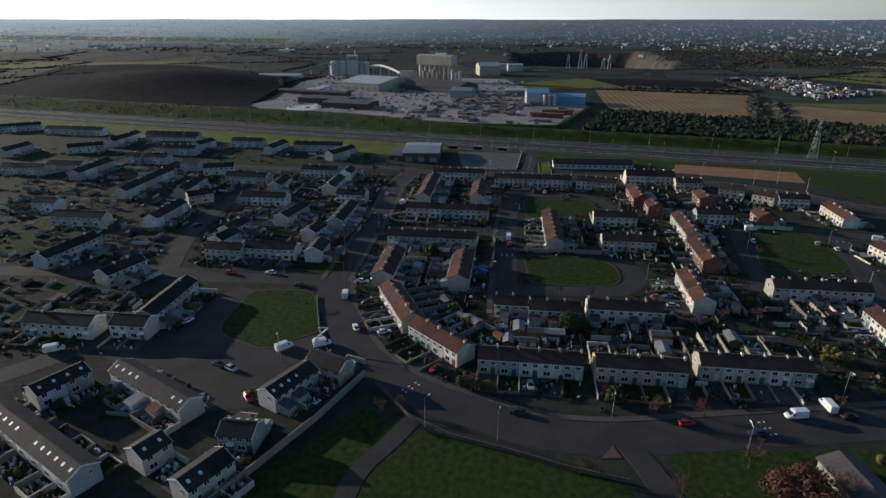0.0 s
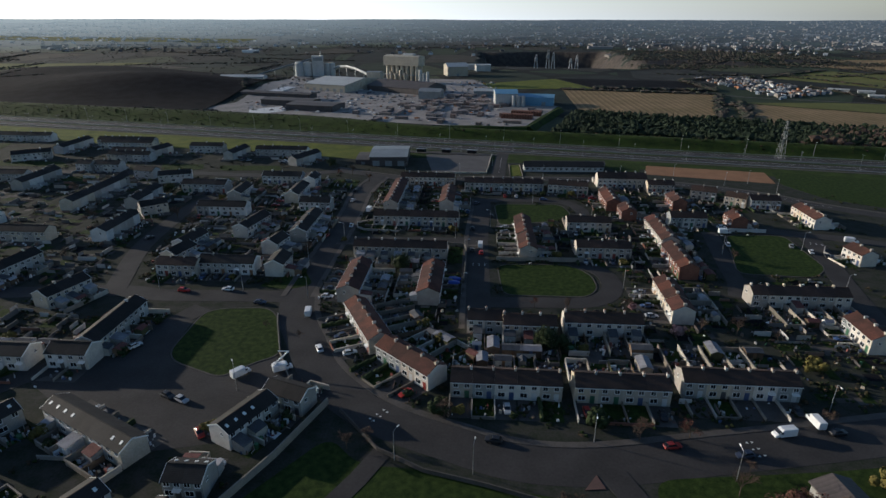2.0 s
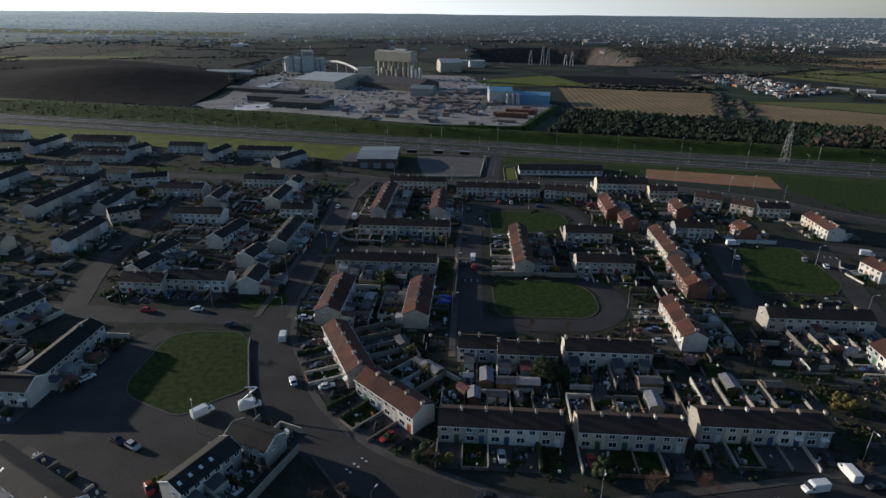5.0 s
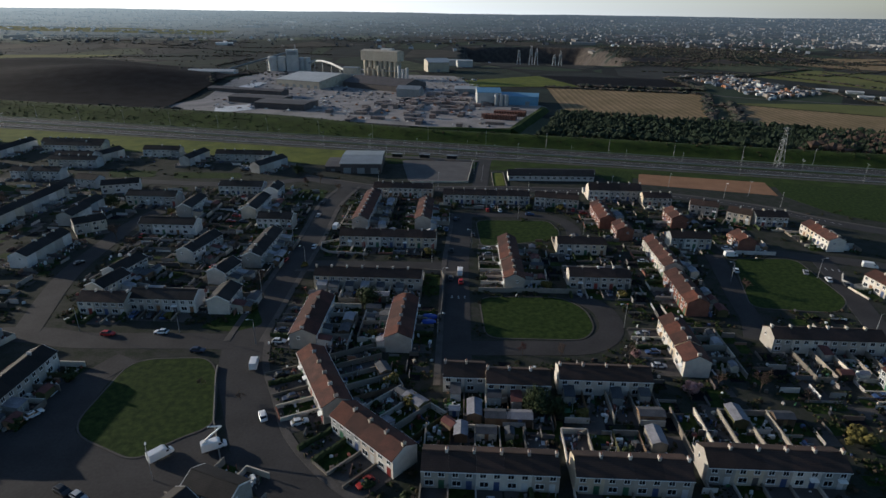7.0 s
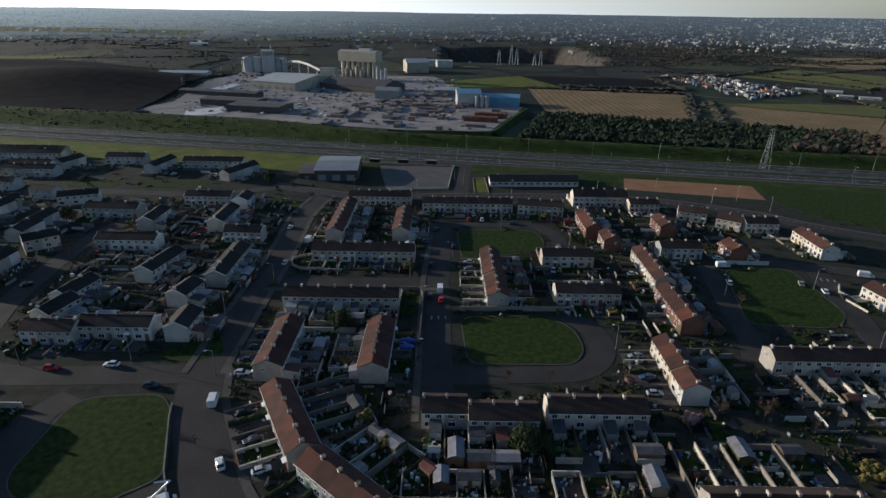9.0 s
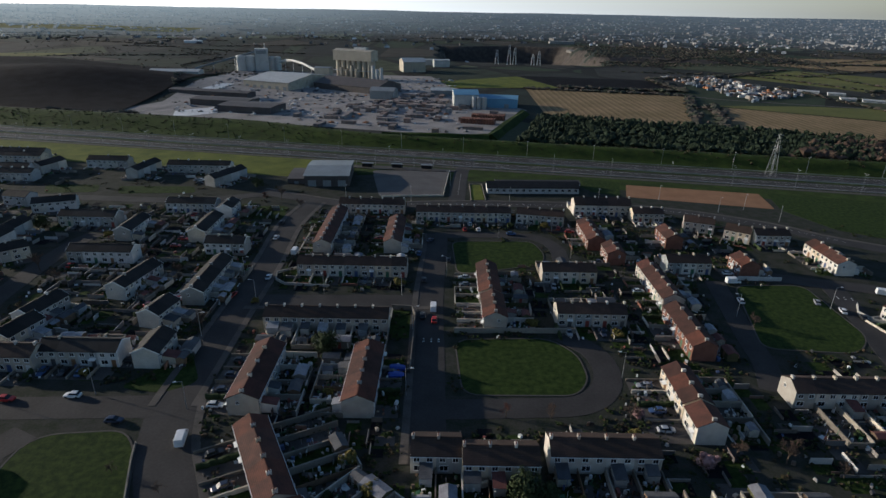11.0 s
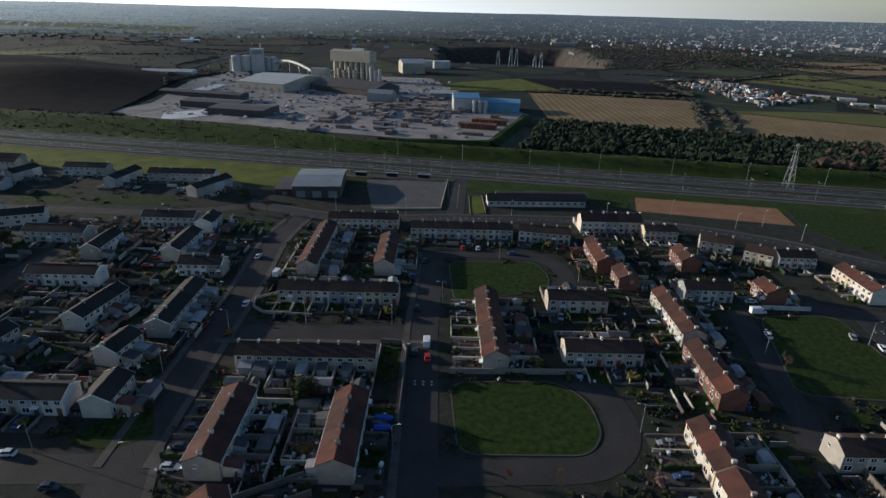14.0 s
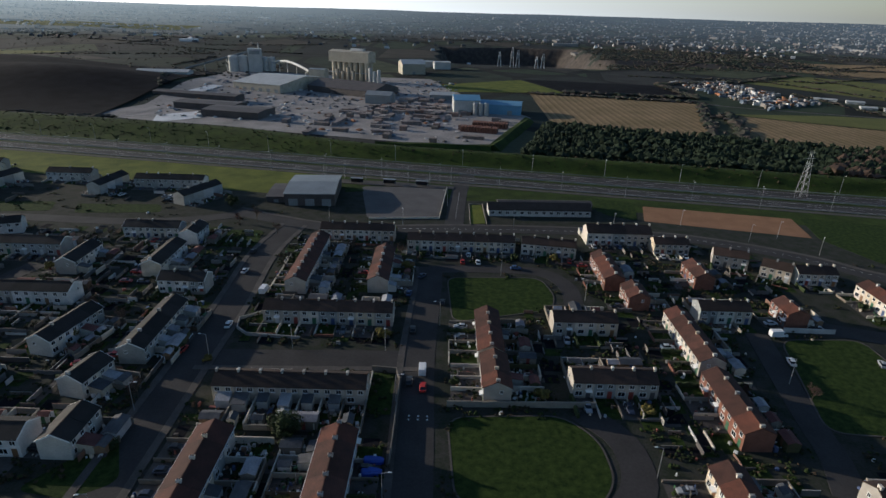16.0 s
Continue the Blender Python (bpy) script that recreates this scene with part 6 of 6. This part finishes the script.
# ---- woods, hedges and the far town ----
def heap(name, spots, material, label, category, flat=0.75, seed=3):
    """Many small uneven clumps in one mesh: spots of x, y, size, height above the ground."""
    g = np.random.default_rng(seed)
    P = np.array(spots)
    n = len(P)
    base = np.array([(0, 0, 1.0), (0.9, 0, 0.25), (0.28, 0.86, 0.45), (-0.73, 0.53, 0.2), (-0.73, -0.53, 0.5), (0.28, -0.86, 0.3), (0.5, 0.3, -0.3), (-0.5, 0.4, -0.35), (0, -0.55, -0.3)])
    tri = np.array([(0, 1, 2), (0, 2, 3), (0, 3, 4), (0, 4, 5), (0, 5, 1), (1, 6, 2), (2, 6, 7), (2, 7, 3), (3, 7, 4), (4, 7, 8), (4, 8, 5), (5, 8, 6), (5, 6, 1), (6, 8, 7)])
    V = base[None] * (0.65 + 0.7 * g.random((n, 9, 1))) * P[:, 2][:, None, None]
    V[:, :, 2] *= flat
    a = g.random(n) * 6.28
    c, s = np.cos(a)[:, None], np.sin(a)[:, None]
    X, Y = V[:, :, 0] * c - V[:, :, 1] * s, V[:, :, 0] * s + V[:, :, 1] * c
    Z = V[:, :, 2] + ground_z(P[:, 0], P[:, 1])[:, None] + P[:, 3][:, None]
    co = np.stack([X + P[:, 0][:, None], Y + P[:, 1][:, None], Z], -1).reshape(-1, 3)
    fc = (tri[None] + (np.arange(n) * 9)[:, None, None]).reshape(-1, 3)
    me = bpy.data.meshes.new(name)
    me.from_pydata(co.tolist(), [], fc.tolist())
    me.materials.append(M[material])
    return tagged(new(name, me), label, category, kind="stuff")


def conifers(spots, material, name, label):
    """Pointed trees of five ragged skirts each."""
    s = Shape()
    q = random.Random(31)
    for x, y, h in spots:
        z = float(ground_z(x, y))
        for k in range(4):
            z0, r = z + h * (0.05 + 0.22 * k), h * (0.24 - 0.045 * k)
            top = (x + q.uniform(-0.3, 0.3), y + q.uniform(-0.3, 0.3), z0 + h * 0.36)
            n, a0 = 6, q.uniform(0, 1)
            ring = [(x + r * q.uniform(0.65, 1.3) * math.cos(a0 + 6.283 * j / n), y + r * q.uniform(0.65, 1.3) * math.sin(a0 + 6.283 * j / n), z0 + q.uniform(-0.5, 0.4)) for j in range(n)]
            for a, b in zip(ring, ring[1:] + ring[:1]):
                s.face([a, b, top])
    single(name, s, material, label, "wood", kind="stuff")


q = random.Random(17)
wood = []
for k in range(1300):
    p = in_quad(q, ((60, 487), (288, 440), (340, 520), (92, 600)))
    wood.append((p.x, p.y, q.uniform(4, 7.5)))
spots = []
for k in range(2200):
    p = in_quad(q, ((58, 484), (288, 440), (340, 522), (92, 604)))
    spots.append((p.x, p.y, q.uniform(1.6, 3.2), q.uniform(1, 4.5)))
heap("mixed_wood", spots, "needles", "rounded dark evergreen crowns within the plantation", "wood", 1.0, 12)
conifers(wood, "needles", "conifer_wood", "dense dark conifer plantation behind the motorway bank")
spots = []
for k in range(1500):
    p = in_quad(q, ((230, 446), (620, 370), (660, 420), (300, 520)))
    spots.append((p.x, p.y, q.uniform(2.0, 4.5), q.uniform(0.5, 4)))
heap("scrub_wood", spots, "brown_wood", "brown leafless scrub wood beside the motorway", "wood", 0.9, 4)
spots = []
for k in range(3200):                                     # scrub on the bank
    x = q.uniform(-700, 420)
    d = q.uniform(22, 62)
    p = mx(x, d)
    spots.append((p.x, p.y, q.uniform(0.3, 0.8) * (1.7 if q.random() < 0.08 else 1), 0.1))
heap("bank_scrub", spots, "bush_mix", "low brambles and scrub on the grassy bank", "scrub", 0.7, 5)
heap("garden_bushes", BUSHES, "bush_mix", "low bushes and rough growth between gardens", "bushes", 0.8, 9)
spots = []
for k in range(900):                                      # rubble and machinery in the works
    p = in_quad(q, ((-240, 600), (30, 520), (20, 900), (-280, 930)))
    spots.append((p.x, p.y, q.uniform(0.8, 3.0), 0.3))
heap("yard_heaps", spots, "pallet_mix", "heaps, pallets and machinery strewn over the works yard", "yard clutter", 0.6, 6)
spots = []
for a, b, n, sz in (((222, 566), (290, 764), 70, 4), ((104, 806), (286, 766), 60, 4), ((240, 548), (288, 690), 50, 5), ((-330, 575), (-262, 585), 40, 4), ((300, 800), (300, 930), 60, 5),
                    ((450, 1009), (600, 1120), 60, 5), ((544, 830), (760, 900), 50, 5), ((590, 1262), (820, 1230), 60, 5), ((730, 1094), (960, 1120), 60, 5), ((835, 1240), (1150, 1290), 60, 6), ((300, 940), (440, 1010), 50, 5), ((150, 818), (300, 800), 60, 5)):
    for k in range(n * 2):
        t = q.random()
        spots.append((a[0] + (b[0] - a[0]) * t + q.gauss(0, 3), a[1] + (b[1] - a[1]) * t + q.gauss(0, 3), sz * q.uniform(0.5, 1.1), sz * 0.3))
for k in range(420):                                      # hedgerows and copses of the open country
    x, y = q.uniform(-2600, 2600), 760 + 2900 * q.random() ** 1.6
    if -300 < x < 340 and y < 1720:
        continue
    ang, L = q.choice((0.15, 1.6, -0.2, 1.9, 0.5)), q.uniform(60, 320)
    big = q.random() < 0.22
    for j in range(int(L / 3.5)):
        t = (j / (L / 3.5) - 0.5) * L
        wd = 26 if big else 1.5
        spots.append((x + math.cos(ang) * t + q.gauss(0, wd), y + math.sin(ang) * t + q.gauss(0, wd * 0.8), q.uniform(1.6, 4.2), q.uniform(0.3, 1.6)))
for k in range(6000):                                     # single trees and bushes all over the open country
    x, y = q.uniform(-1, 1), 900 + 3900 * q.random() ** 1.3
    x *= 500 + y * 0.85
    if -300 < x < 340 and y < 1720 or 80 < x < 620 and y < 1120:
        continue
    spots.append((x, y, q.uniform(1.0, 2.6) * (0.7 + y / 3200), 0.2))
# clumps past 1900 m take the hedge colours that carry painted haze
for far, name, mat in ((False, "far_hedges", "hedges"), (True, "backdrop_hedges", "hazed_hedges")):
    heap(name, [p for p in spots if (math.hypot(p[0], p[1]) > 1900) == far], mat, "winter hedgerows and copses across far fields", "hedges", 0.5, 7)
spots = []
for k in range(700):
    p = in_quad(q, ((-430, 650), (-250, 640), (-300, 960), (-1000, 900)))
    spots.append((p.x, p.y, q.uniform(0.6, 1.6), q.uniform(0, 0.4)))
for k in range(3000):
    p = in_quad(q, ((300, 1180), (760, 1200), (820, 1650), (340, 1700)))
    spots.append((p.x, p.y, q.uniform(1.2, 3.4), q.uniform(0, 1)))
heap("dark_woods", spots, "hedges", "dark leafless woods round the works and quarry", "wood", 0.7, 8)

town, hazed_town = Shape(), Shape()
for k in range(6000):
    if k < 4600:
        x, y = q.gauss(1700, 850), 1850 + 2400 * q.random() ** 1.1
        x *= y / 2000
    else:
        x, y = q.uniform(-2400, 900), q.uniform(1500, 3900)
    z = float(ground_z(x, y)) - 0.5
    big = q.random() < 0.03
    w, d, h = (q.uniform(30, 80), q.uniform(12, 20), q.uniform(5, 8)) if big else (q.uniform(5, 12), q.uniform(5, 7), q.uniform(2.4, 3.8))
    a = q.choice((0, 0.3, 1.6, -0.4))
    c, s_ = math.cos(a), math.sin(a)
    prof = [(-d / 2, 0), (d / 2, 0), (d / 2, h), (0, h + (1 if big else 2.5)), (-d / 2, h)]
    (hazed_town if math.hypot(x, y) > 1900 else town).loft([[(x + t * c - yy * s_, y + t * s_ + yy * c, z + zz) for yy, zz in prof] for t in (-w / 2, w / 2)])
single("far_town", town, "town", "pale and dark roofs of a far town and sheds", "town", kind="stuff")
single("backdrop_town", hazed_town, "hazed_town", "roofs of a town near the horizon, haze painted in", "town", kind="stuff")
con = Shape()
for k in range(420):
    p = in_quad(q, ((332, 985), (345, 725), (440, 780), (415, 1000)))
    a, l, h = q.choice((0, 1.57, 0.5)), q.choice((4, 9, 3)), q.choice((1.8, 2.4, 3.6, 2.6))
    c, s_ = math.cos(a), math.sin(a)
    z = float(ground_z(p.x, p.y))
    con.loft([[(p.x + t * c - yy * s_, p.y + t * s_ + yy * c, z + zz) for yy, zz in ((-1.3, 0), (1.3, 0), (1.3, h), (-1.3, h))] for t in (-l / 2, l / 2)])
single("container_yard", con, "pallet_mix", "crowded storage yard of containers, plant and vehicles", "storage yard", kind="stuff")


# ---- low sheds beside the storage yard, the yard's own bank ----
for x, y, turn, w in ((462, 818, -30, 34), (486, 800, -25, 26), (472, 756, -20, 22), (492, 742, -25, 30)):
    hall(x, y, turn, w * 0.7, 9, 2.6, 0.8, "clad_white", "clad_white", "low pale shed beside a storage yard", "storage_shed", doors=2)
berm = Shape()
for (x0, y0), (x1, y1) in (((-40, 506), (40, 506)), ((40, 506), (80, 622))):
    L = math.hypot(x1 - x0, y1 - y0)
    nx_, ny_ = (y1 - y0) / L, (x0 - x1) / L
    berm.loft([[(x0 + (x1 - x0) * t + nx_ * o, y0 + (y1 - y0) * t + ny_ * o, float(ground_z(x0 + (x1 - x0) * t, y0 + (y1 - y0) * t)) + z + 0.5 * math.sin(9 * t + o)) for o, z in ((-7, -1.5), (-2, 3.6), (2, 3.8), (9, -1.5))] for t in (0, 0.25, 0.5, 0.75, 1)])
single("grass_bank", berm, "shaded_dark_grass", "grassy earth bank round the works yard", "bank", kind="structure")
